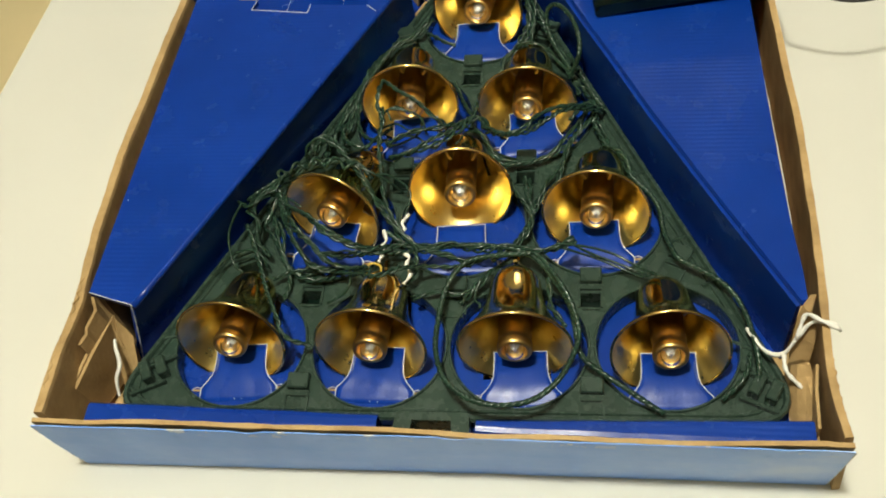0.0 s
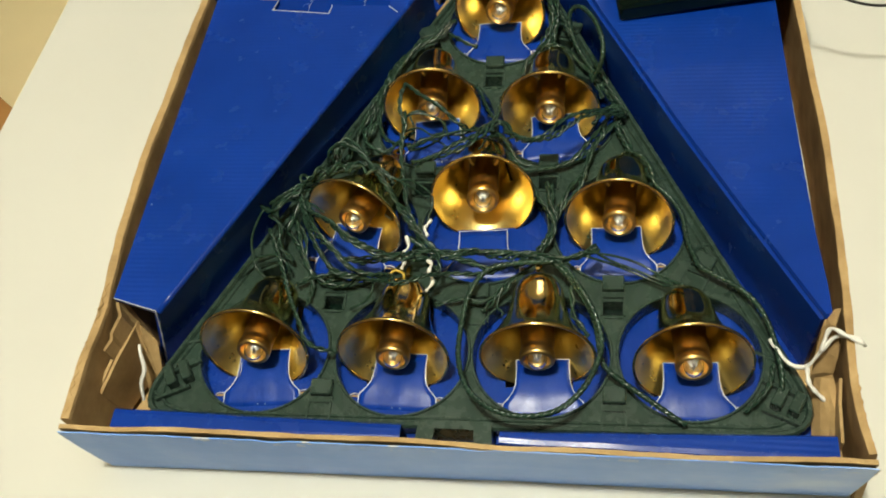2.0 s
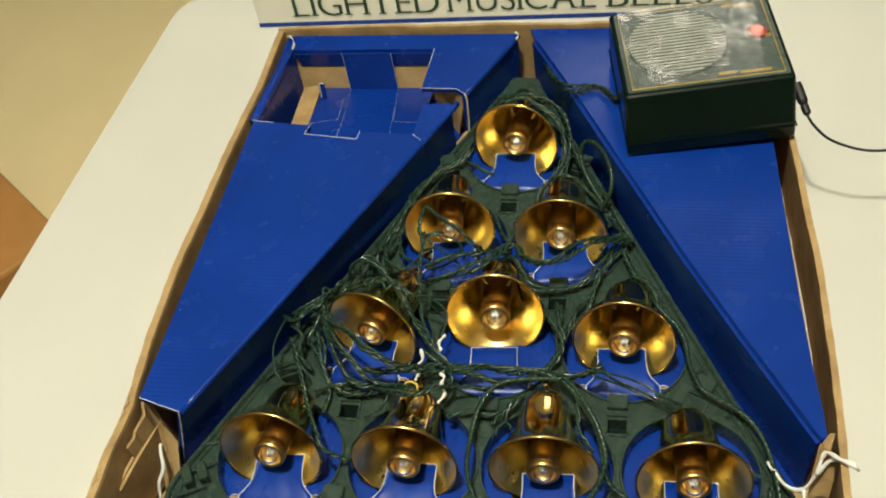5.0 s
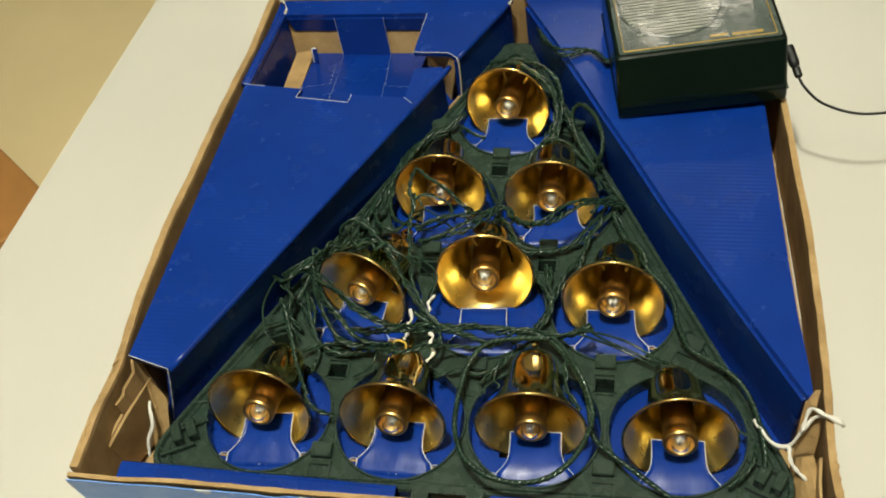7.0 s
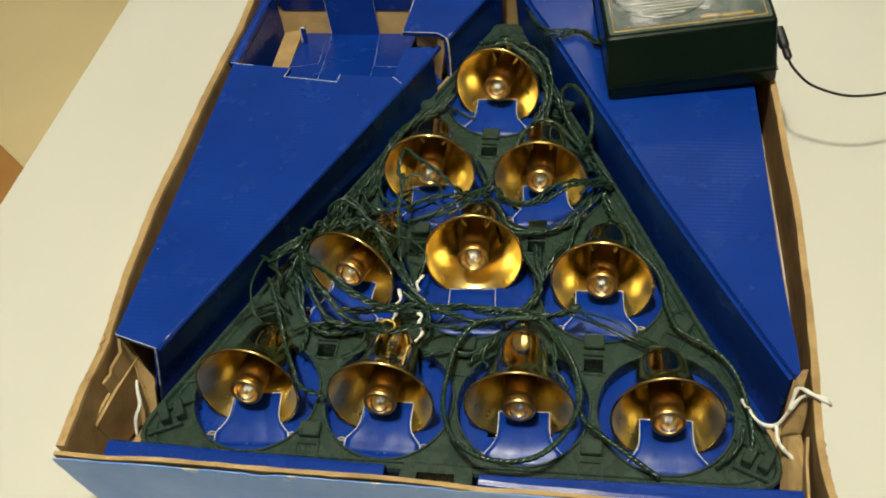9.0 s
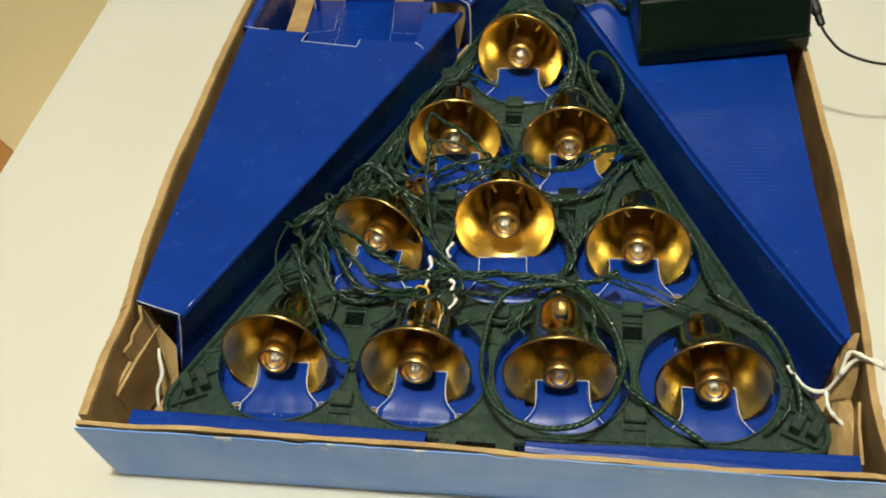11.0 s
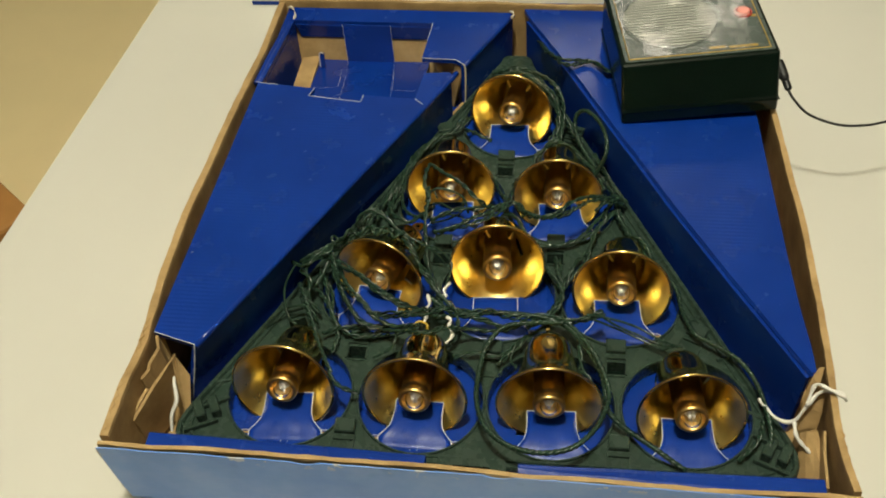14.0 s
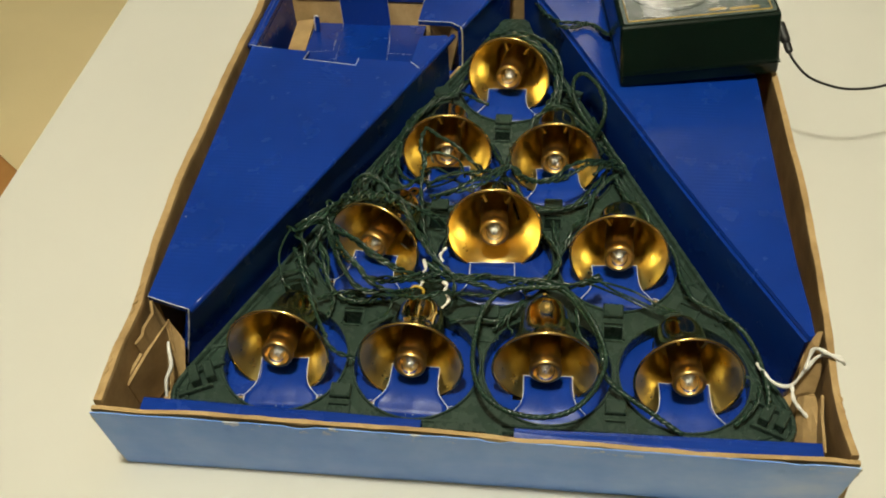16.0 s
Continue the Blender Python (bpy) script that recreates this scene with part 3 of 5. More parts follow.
part("recess_side", sheet([((-0.1505, 0.2580, INS_Z - 0.004), (-0.1437, 0.3235, INS_Z - 0.004), (-0.1425, 0.3200, 0.0060), (-0.1490, 0.2600, 0.0060))], 0.0008), BLUE_X, left_insert)
part("rolled_edge", tube(((-0.1535, 0.2590, INS_Z - 0.0022), (-0.1505, 0.2900, INS_Z - 0.0018), (-0.1468, 0.3235, INS_Z - 0.0022)), 0.0030, 12), BLUE_L, left_insert, smooth=True)
part("small_tab", sheet([((-0.1264, 0.3060, 0.0280), (-0.1230, 0.3060, 0.0280), (-0.1225, 0.3075, 0.0405), (-0.1257, 0.3075, 0.0405))], 0.0010), BLUE_L, left_insert)
part("tab_edge", tube(((-0.1260, 0.3064, 0.0300), (-0.1256, 0.3072, 0.0406), (-0.1228, 0.3072, 0.0406)), 0.0004, 5), WHITE_EDGE, left_insert, "pale cut card edge")
for pts in (((-0.1112, 0.3220, 0.0535), (-0.1102, 0.3197, 0.0245)), ((-0.0792, 0.3220, 0.0535), (-0.0780, 0.3197, 0.0245)), ((-0.1095, 0.3190, 0.0252), (-0.0790, 0.3190, 0.0252)), ((-0.1100, 0.3180, 0.0257), (-0.1062, 0.2900, 0.0333), (-0.1030, 0.2520, 0.0437)), ((-0.0780, 0.3180, 0.0257), (-0.0748, 0.2900, 0.0333), (-0.0705, 0.2530, 0.0434))):
    part("worn_crease", tube(pts, 0.00012, 5), WHITE_EDGE, left_insert, "pale worn crease")
part("inner_back", sheet([((-0.1460, 0.3225, 0.0150), (-0.0500, 0.3225, 0.0150), (-0.0500, 0.3300, 0.0500), (-0.1460, 0.3300, 0.0500))], 0.0020), KRAFT, left_insert)
part("inner_ridge", sheet([((-0.1400, 0.3160, 0.0300), (-0.1285, 0.3190, 0.0300), (-0.1255, 0.2560, 0.0385), (-0.1370, 0.2560, 0.0385)), ((-0.1400, 0.3160, 0.0300), (-0.1370, 0.2560, 0.0385), (-0.1385, 0.2560, 0.0060), (-0.1412, 0.3160, 0.0060))], 0.0020), KRAFT, left_insert)
part("slot_lining", sheet([((-0.0465, 0.2885, INS_Z - 0.0035), (-0.0330, 0.2878, INS_Z - 0.0035), (-0.0330, 0.2965, 0.0150), (-0.0430, 0.2972, 0.0150)), ((-0.0330, 0.2878, INS_Z - 0.0035), (-0.0274, 0.2834, INS_Z - 0.0035), (-0.0350, 0.2880, 0.0150), (-0.0400, 0.2960, 0.0150))], 0.0012), KRAFT, left_insert)

# pale cut edges of the top panel
for loop in (
    [(-0.1592, 0.0633), (-0.1480, 0.0600), (-0.1369, 0.0570)],
    [(-0.1165, 0.2540), (-0.1175, 0.2500), (-0.1185, 0.2465), (-0.1020, 0.2445), (-0.0860, 0.2425), (-0.0850, 0.2490)],
    [(-0.0538, 0.2872), (-0.0430, 0.2869), (-0.0325, 0.2865), (-0.0270, 0.2822)],
    [(-0.0510, 0.3245), (-0.0525, 0.3060)],
    [(-0.1545, 0.2585), (-0.1505, 0.2575), (-0.1400, 0.2563)],
    [(-0.0530, 0.2470), (-0.0475, 0.2420)],
):
    bm = bmesh.new()
    for a, b in zip(loop, loop[1:]):
        va, vb = Vector((*a, INS_Z + 0.0001)), Vector((*b, INS_Z + 0.0001))
        tube_into(bm, [va.lerp(vb, k / 6) + Vector((0.0002 * noise.noise((k * 2.3, a[1] * 90, 1)), 0, 0.0002 * noise.noise((k * 3.3, a[0] * 90, 1)))) for k in range(7)], 0.00021, 5)
    part("cut_edge", bm, WHITE_EDGE, left_insert, "pale cut card edge")
part("cut_edge", tube(((-0.1369, 0.0568, INS_Z), (-0.1390, 0.0552, 0.0430), (-0.1420, 0.0530, 0.0290), (-0.1448, 0.0502, 0.0160)), lambda u: 0.00034 + 0.0001 * math.sin(u * 31), 5), WHITE_EDGE, left_insert, "pale cut card edge")
# soft folds along the upper edges
for ob, line in ((left_insert, ((-0.1369, 0.0572, INS_Z - 0.0017), (-0.0700, 0.1940, INS_Z - 0.0017), (-0.0330, 0.2698, INS_Z - 0.0017), (-0.0335, 0.2716, INS_Z - 0.0030))), (left_insert, ((-0.0270, 0.2826, INS_Z - 0.0017), (-0.0135, 0.3098, INS_Z - 0.0017), (0.0004, 0.3380, INS_Z - 0.0017)))):
    bm = bmesh.new()
    tube_into(bm, smooth_line(line, 0.01), 0.0018, 10)
    part("fold", bm, BLUE_L, ob, smooth=True)
# dark raw board in the slot of the inner side, and torn paper at the back corners
part("slot_edge", tube(((-0.0270, 0.2822, INS_Z), (-0.0258, 0.2815, INS_Z - 0.004), (-0.0262, 0.2812, 0.0300), (-0.0268, 0.2806, 0.0235)), 0.0005, 6), TORN, left_insert, "pale raw board edge")
for pts in (((-0.1500, 0.3360, 0.0560), (-0.1470, 0.3340, 0.0575), (-0.1440, 0.3290, 0.0560), (-0.1445, 0.3250, 0.0540)), ((-0.0015, 0.3385, 0.0556), (0.0010, 0.3360, 0.0560), (0.0000, 0.3320, 0.0550))):
    part("torn_corner", tube(pts, lambda u: 0.0006 + 0.0004 * math.sin(u * 9), 6, 0.001), TORN, left_insert, "torn white paper corner")
# scored lines on the shelf
for pts in (((-0.1266, 0.2732), (-0.1082, 0.2788), (-0.1114, 0.3054)), ((-0.0760, 0.3040), (-0.0724, 0.2761), (-0.0574, 0.2756))):
    bm = bmesh.new()
    tube_into(bm, [Vector((x, y, 0.0440 - (y - 0.248) * 0.2721 + 0.0007)) for x, y in pts], 0.00018, 5)
    part("score_line", bm, WHITE_EDGE, left_insert, "pale scored line")

# ---------------------------------------------------------------- right insert
right_insert = thing("right_insert", "folded glossy blue card insert under the control box", "card insert")
RIGHT_FOLD = [(0.0080, 0.3430), (0.0114, 0.3345), (0.0418, 0.2779), (0.0640, 0.2325), (0.0805, 0.2000), (0.0962, 0.1680), (0.1117, 0.1388), (0.1240, 0.1158), (0.1375, 0.0915), (0.1535, 0.0625)]
bm = bmesh.new()
tube_into(bm, smooth_line([(x + 0.0015, y, INS_Z - 0.0021) for x, y in RIGHT_FOLD[1:]], 0.01), 0.0018, 10)
part("fold", bm, BLUE_L, right_insert, smooth=True)
part("top_panel", prism(RIGHT_FOLD + [(0.1560, 0.0635), (0.1555, 0.0770), (0.1532, 0.1020), (0.1514, 0.1370), (0.1495, 0.1850), (0.1475, 0.2400), (0.1425, 0.3430)], INS_Z - 0.003, INS_Z), BLUE_L, right_insert)
# the inner side leans in under the panel, less so at the narrow front end
right_foot = [(x + 0.0012 * k, y + 0.0006 * k) for (x, y), k in zip(RIGHT_FOLD[1:], (1, 1, 1, 1, 1, 1, 0.9, 0.6, 0.15))]
part("inner_side", sheet([((*a, INS_Z - 0.003), (*b, INS_Z - 0.003), (*d, 0.0050), (*c, 0.0050)) for a, b, c, d in zip(RIGHT_FOLD[1:], RIGHT_FOLD[2:], right_foot, right_foot[1:])], 0.0020), BLUE_X, right_insert)
part("outer_side", standing((0.1540, 0.0720), (0.1405, 0.3405), 0.0045, INS_Z - 0.0032, 0.0020), KRAFT, right_insert)

part("base_strip", prism([(0.1440, 0.0600), (0.1545, 0.0660), (0.0160, 0.3405), (0.0010, 0.3400)], 0.0042, 0.0049), BLUE_X, right_insert)

# ---------------------------------------------------------------- green plastic frame that holds the bells
TRAY_Z = 0.0238
tray = thing("bell_tray", "triangular dark green plastic tray with ten round holes", "tray")
outline = rounded([(-0.1515, 0.0180), (0.1580, 0.0215), (0.0115, 0.3270), (-0.0035, 0.3270)], [0.016, 0.018, 0.005, 0.005], 8)
holes = [circle(hx, hy, 0.0310) for _, _, hx, hy, *_ in BELLS]


def make_room(x, y, n):
    """Moves a point of a hole's edge back, clear of the bell's body."""
    bx, by, _, _, turn, *_ = BELLS[n]
    ax, ay = -math.sin(radians(turn)), math.cos(radians(turn))
    along, across = (x - bx) * ax + (y - by - 0.0045) * ay, (x - bx) * ay - (y - by - 0.0045) * ax
    if along > 0 and abs(across) < 0.0125:
        push = max(0.0, 0.0325 - along)
        return x + push * ax, y + push * ay
    return x, y


holes = [[make_room(x, y, n) for x, y in loop] for n, loop in enumerate(holes)]
CLIPS = ((0.0678, 0.0850, 0), (0.0033, 0.2240, 0), (-0.0623, 0.0280, 0), (0.0685, 0.0290, 0), (0.0055, 0.0800, 0), (0.0353, 0.1560, 0), (-0.0276, 0.1520, 0), (-0.0640, 0.0850, 0), (-0.0340, 0.2480, 20), (0.0422, 0.2490, -20), (0.1060, 0.0985, -26), (-0.1000, 0.1000, 26))
pockets = []
for cx, cy, turn in CLIPS:
    c, w = math.cos(radians(turn)), math.sin(radians(turn))
    corners = [(cx + u * c - v * w, cy + u * w + v * c) for u, v in ((-0.0045, -0.0086), (0.0045, -0.0086), (0.0045, -0.0012), (-0.0045, -0.0012))]
    if all((px - hx) ** 2 + (py - hy) ** 2 > 0.0322 ** 2 for px, py in corners for _, _, hx, hy, *_ in BELLS) and all((px - qx) ** 2 + (py - qy) ** 2 > 0.0020 ** 2 for px, py in corners for loop in holes for qx, qy in loop) and min(py for _, py in corners) > 0.0225 and max(abs(px) for px, _ in corners) < 0.120:
        pockets.append(corners)
part("plate", prism(outline, TRAY_Z - 0.0022, TRAY_Z, holes + pockets), GREEN, tray)
for corners in pockets:
    mid = sum((Vector(p) for p in corners), Vector((0, 0))) / 4
    wide = [tuple(mid + (Vector(p) - mid) * 1.16) for p in corners]
    part("clip_pocket", prism(wide, 0.0150, TRAY_Z - 0.0023, [corners]), GREEN, tray)
    # near-black sheet puts the pocket's deep shade into the colour
    part("pocket_shade", prism(wide, 0.0146, 0.0154), DARK, tray, "near-black sheet for the shade in a clip pocket")
for n, (_, _, hx, hy, *_) in enumerate(BELLS):
    ring = lathe([(0.0307, -0.0085), (0.0307, 0.0008), (0.0310, 0.0013), (0.0317, 0.0013), (0.0320, 0.0006), (0.0320, -0.0085)], 56)
    for v in ring.verts:
        x, y = make_room(hx + v.co.x, hy - v.co.z, n)
        v.co.x, v.co.z = x - hx, hy - y
    part("hole_rim", ring, GREEN, tray).matrix_basis = pose(hx, hy, TRAY_Z, 90)
bm = bmesh.new()
loop = [Vector((x, y, TRAY_Z + 0.0006)) for x, y in outline]
tube_into(bm, loop + loop[:1], 0.0016, 6)
inner = [Vector((x, y, TRAY_Z)).lerp(Vector((0.0, 0.12, TRAY_Z)), 0.035) for x, y in outline]
tube_into(bm, inner + inner[:1], 0.0010, 6)
part("outer_lip", bm, GREEN, tray)
part("skirt", prism(outline, 0.0140, TRAY_Z - 0.0022, [[tuple(Vector(p).lerp(Vector((0.002, 0.12)), 0.02)) for p in outline]]), GREEN, tray)


def clip_bm():
    """A square wire clip: two posts and a hooked bridge."""
    bm = box_bm(-0.0050, 0.0050, 0.0034, 0.0110, 0.0, 0.0036, 0.0005, 1)
    for x0, x1, y0, y1, z0, z1 in ((-0.0056, -0.0047, -0.0090, 0.0034, 0.0, 0.0012), (0.0047, 0.0056, -0.0090, 0.0034, 0.0, 0.0012), (-0.0050, 0.0050, 0.0002, 0.0030, 0.0, 0.0016), (-0.0042, 0.0042, -0.0102, -0.0092, 0.0, 0.0009)):
        bmesh.ops.create_cube(bm, size=1.0, matrix=Matrix.Translation(((x0 + x1) / 2, (y0 + y1) / 2, (z0 + z1) / 2)) @ Matrix.Diagonal((x1 - x0, y1 - y0, z1 - z0, 1)))
    return bm


clip_me = mesh_of("wire_clip", clip_bm(), GREEN)
for cx, cy, turn in CLIPS:
    clip = new("wire_clip", clip_me)
    clip.parent = tray
    clip.matrix_basis = pose(cx, cy, TRAY_Z, 0, 0, turn)
# pairs of upright posts at the front corners
post_me = mesh_of("corner_post", box_bm(-0.0024, 0.0024, -0.0050, 0.0050, 0.0, 0.0062, 0.0005, 1), GREEN)
bar_me = mesh_of("corner_bar", box_bm(-0.0085, 0.0085, -0.0008, 0.0008, 0.0, 0.0030, 0.0003, 1), GREEN)
for px, py, turn in ((-0.1352, 0.0372, 28), (-0.1285, 0.0402, 28), (0.1372, 0.0372, -28), (0.1440, 0.0345, -28)):
    post = new("corner_post", post_me)
    post.parent, post.matrix_basis = tray, pose(px, py, TRAY_Z, 0, 0, turn)
for px, py, turn in ((-0.1330, 0.0300, 26), (-0.1300, 0.0430, 26), (0.1375, 0.0290, -24), (0.1390, 0.0420, -24)):
    bar = new("corner_bar", bar_me)
    bar.parent, bar.matrix_basis = tray, pose(px, py, TRAY_Z, 0, 0, turn)
# ribs towards the edges
for ax, ay, bx, by in ((0.128, 0.060, 0.137, 0.056), (0.118, 0.088, 0.126, 0.092), (0.105, 0.112, 0.113, 0.116), (0.085, 0.150, 0.094, 0.154), (0.062, 0.195, 0.070, 0.200), (-0.125, 0.058, -0.134, 0.056), (-0.100, 0.105, -0.110, 0.109), (0.140, 0.030, 0.147, 0.034), (-0.136, 0.026, -0.143, 0.031), (-0.05, 0.205, -0.060, 0.210)):
    bm = bmesh.new()
    tube_into(bm, [Vector((ax, ay, TRAY_Z + 0.0006)), Vector((bx, by, TRAY_Z + 0.0006))], 0.0009, 5)
    part("rib", bm, GREEN, tray)
# square hanging eye at the front edge and round eye at the tip
eye_out = rounded([(-0.0165, 0.0085), (0.0175, 0.0085), (0.0165, 0.0205), (-0.0150, 0.0205)], 0.0015, 3)
eye_in = [(-0.0085, 0.0110), (0.0095, 0.0110), (0.0090, 0.0165), (-0.0080, 0.0165)]
part("hanging_eye", prism(eye_out, 0.0150, 0.0290, [eye_in]), GREEN, tray)
part("tip_eye", prism(rounded([(-0.0105, 0.303), (0.0205, 0.303), (0.0130, 0.3285), (-0.0040, 0.3285)], 0.006, 6), TRAY_Z - 0.001, TRAY_Z + 0.0035, [circle(0.004, 0.3135, 0.0045, 20)]), GREEN, tray)

# ---------------------------------------------------------------- ten gold bells
OUT = [(0.0255, 0.0), (0.0257, 0.0006), (0.0250, 0.0017), (0.0230, 0.0042), (0.0203, 0.0082), (0.0175, 0.0130), (0.0150, 0.0185), (0.0135, 0.0245), (0.0126, 0.0295), (0.0122, 0.0328), (0.0116, 0.0356), (0.0104, 0.0384), (0.0086, 0.0410), (0.0066, 0.0429), (0.0050, 0.0440), (0.0030, 0.0446), (0.0, 0.0448)]
IN = [(0.0255, 0.0), (0.0248, 0.0003), (0.0243, 0.0017), (0.0223, 0.0042), (0.0196, 0.0082), (0.0168, 0.0130), (0.0144, 0.0184), (0.0127, 0.0236), (0.0117, 0.0275), (0.0108, 0.0296), (0.0090, 0.0306), (0.0, 0.0308)]


def bell_thing():
    bell = thing("bell", "shiny gold-plated toy bell with a clear bulb, lying in its hole", "bell", group="bells of the light string")
    body = part("body", lathe(OUT, 56), GOLD, bell, smooth=True)
    part("inner_face", lathe(IN, 56), GOLD_IN, body, "satin gold inside", smooth=True)
    bead = bmesh.new()
    tube_into(bead, [Vector((0.0252 * math.cos(a), 0.0003, 0.0252 * math.sin(a))) for a in [2 * math.pi * k / 56 for k in range(57)]], 0.00065, 8)
    part("rim_bead", bead, GOLD, body, smooth=True)
    # four moulded fins round the throat
    for turn_at in (-118, -62):
        fin = sheet([((0.0112, 0.0140, 0), (0.0164, 0.0138, 0), (0.0136, 0.0212, 0), (0.0100, 0.0222, 0))], 0.0012)
        part("fin", fin, GOLD_IN, body).matrix_basis = pose(0, 0, 0, 0, turn_at, 0)
    tab = [(0.0, 0.0460), (0.0024, 0.0460), (0.0032, 0.0484), (0.0034, 0.0510), (0.0029, 0.0534), (0.0016, 0.0547), (0.0, 0.0550)]
    outline_tab = tab + [(-x, y) for x, y in tab[-2:0:-1]]
    part("hanger", prism(outline_tab, -0.0009, 0.0009, [circle(0.0, 0.0514, 0.0014, 14)]), GOLD, bell, "flat gold tab with a small hole").matrix_basis = pose(0, 0, 0, 0, 80, 0)
    part("hanger_neck", lathe([(0.0056, 0.0432), (0.0044, 0.0446), (0.0034, 0.0460), (0.0028, 0.0478), (0.0, 0.0482)], 20), GOLD, bell, smooth=True)
    socket = part("socket", lathe([(0.0, 0.0330), (0.0074, 0.0330), (0.0076, 0.0090), (0.0073, 0.0052), (0.0071, 0.0034), (0.0075, 0.0028), (0.0078, 0.0016), (0.0078, -0.0008), (0.0075, -0.0018), (0.0066, -0.0022), (0.0059, -0.0018), (0.0056, -0.0004), (0.0053, 0.0064), (0.0, 0.0064)], 36), SOCKET, bell, "dull gold lamp socket", smooth=True)
    shell = [(0.0, -0.0056), (0.0014, -0.0054), (0.0028, -0.0046), (0.0039, -0.0031), (0.0044, -0.0013), (0.0044, 0.0010), (0.0040, 0.0034), (0.0036, 0.0060)]
    part("bulb_glass", lathe(shell + [(max(0.0, r - 0.0005), d + 0.0005) for r, d in shell[:0:-1]] + [(0.0, -0.0050)], 28), GLASS, socket, "clear unlit bulb", smooth=True).visible_shadow = False
    part("bulb_seat", lathe([(0.0, -0.0006), (0.0012, -0.0004), (0.0018, 0.0006), (0.0023, 0.0022), (0.0030, 0.0036), (0.0034, 0.0048), (0.0034, 0.0062), (0.0, 0.0062)], 20), PALE, socket, "pale bulb seat", smooth=True)
    fil = bmesh.new()
    for s in (-1, 1):
        tube_into(fil, [Vector((s * 0.0011, 0.0052, 0)), Vector((s * 0.0013, 0.0020, 0)), Vector((s * 0.0017, 0.0002, 0))], 0.00022, 5)
    tube_into(fil, [Vector((0.0017 * k / 4, 0.0002 + 0.0003 * math.cos(k * 3.1), 0.0003 * math.sin(k * 1.7))) for k in range(-4, 5)], 0.00018, 5)
    tube_into(fil, [Vector((0.0, 0.0022, -0.0013)), Vector((0.0, 0.0022, 0.0013))], 0.0009, 6)
    part("filament", fil, STEEL, socket).matrix_basis = pose(0, -0.0026, 0)
    return bell


first_bell = bell_thing()
TILT_UP = (16.5, 12.5, 7.5, 16.5, 11, 18, 15, 10, 9, 13)
for n, (bx, by, hx, hy, turn, *_) in enumerate(BELLS):
    m = pose(bx, by + 0.0045, 0.0335, -TILT_UP[n], 0, turn) @ pose(0, 0, 0, 0, (4, -3, 0, 5, 95, 3, -5, 8, -8, 4)[n], 0)
    BELL_PLACES.append(m)
    if n == 0:
        first_bell.matrix_basis = m
    else:
        copy_thing(first_bell, m)

# ---------------------------------------------------------------- twisted green wires of the light string
harness = thing("light_string_wire", "tangled dark green twisted wires lying over the bells", "wire")


def twisted_wire(*points):
    k = abs(math.sin(points[0][0] * 911 + points[-1][1] * 577))
    part("twisted_wire", twisted(points, pitch=0.0075 + 0.0085 * k, phase=7.0 * points[0][0] * 100, slack=1.0 + 0.9 * k), WIRE, harness, smooth=True)
    # a second pair keeps loosely to the same way where the run is long
    near_crown = any((Vector(p[:2]) - Vector(c)).length < 0.013 for p in points for c in ((-0.042, 0.165), (-0.0885, 0.088)))
    if not near_crown and sum((Vector(b) - Vector(a)).length for a, b in zip(points, points[1:])) > 0.055:
        beside = [Vector(p) + Vector((0.0034 * noise.noise((i * 0.7, k * 9, 1.0)) + 0.0012, 0.0034 * noise.noise((i * 0.7, k * 9, 5.0)) - 0.0010, 0.0012 * noise.noise((i * 0.9, k * 9, 8.0)) - 0.0008)) for i, p in enumerate(points)]
        part("twisted_wire", twisted(beside, pitch=0.0160 - 0.0065 * k, phase=3.1 + 40 * k, slack=1.7), WIRE, harness, smooth=True)


def cord_wire(*points):
    part("twisted_cord", twisted(points, 0.00108, 0.00036, 0.0062, 7.0 * points[0][0] * 100, 0.25), WIRE, harness, smooth=True)


def coiled_wire(*points):
    """A loose strand wound in open loops along a line."""
    line = smooth_line(points, 0.0006)
    out = []
    for i, p in enumerate(line):
        way = (line[min(i + 1, len(line) - 1)] - line[max(i - 1, 0)]).normalized()
        side = way.cross(Vector((0, 0, 1))).normalized()
        a = 2 * math.pi * i * 0.0006 / 0.0095
        out.append(p + (0.0022 + 0.0006 * noise.noise((i * 0.05, 1.0, 0.0))) * (math.cos(a) * side + math.sin(a) * Vector((0, 0, 1))))
    bm = bmesh.new()
    tube_into(bm, out, 0.00085, 6)
    part("coiled_wire", bm, WIRE, harness, smooth=True)


def thin_wire(*points):
    bm = bmesh.new()
    tube_into(bm, [outside_bells(p) for p in smooth_line(points, 0.0015)], 0.00060, 6)
    part("thin_wire", bm, WIRE, harness, smooth=True)


cord_wire((0.0984, 0.0230, 0.028), (0.0844, 0.0312, 0.031), (0.0717, 0.0407, 0.031), (0.0631, 0.0484, 0.034), (0.0598, 0.0667, 0.036), (0.0525, 0.0816, 0.037), (0.0440, 0.0936, 0.036), (0.0340, 0.1009, 0.034), (0.0209, 0.1040, 0.033), (0.0063, 0.1048, 0.032), (-0.0082, 0.1030, 0.032), (-0.0203, 0.1058, 0.032), (-0.0299, 0.1119, 0.033))
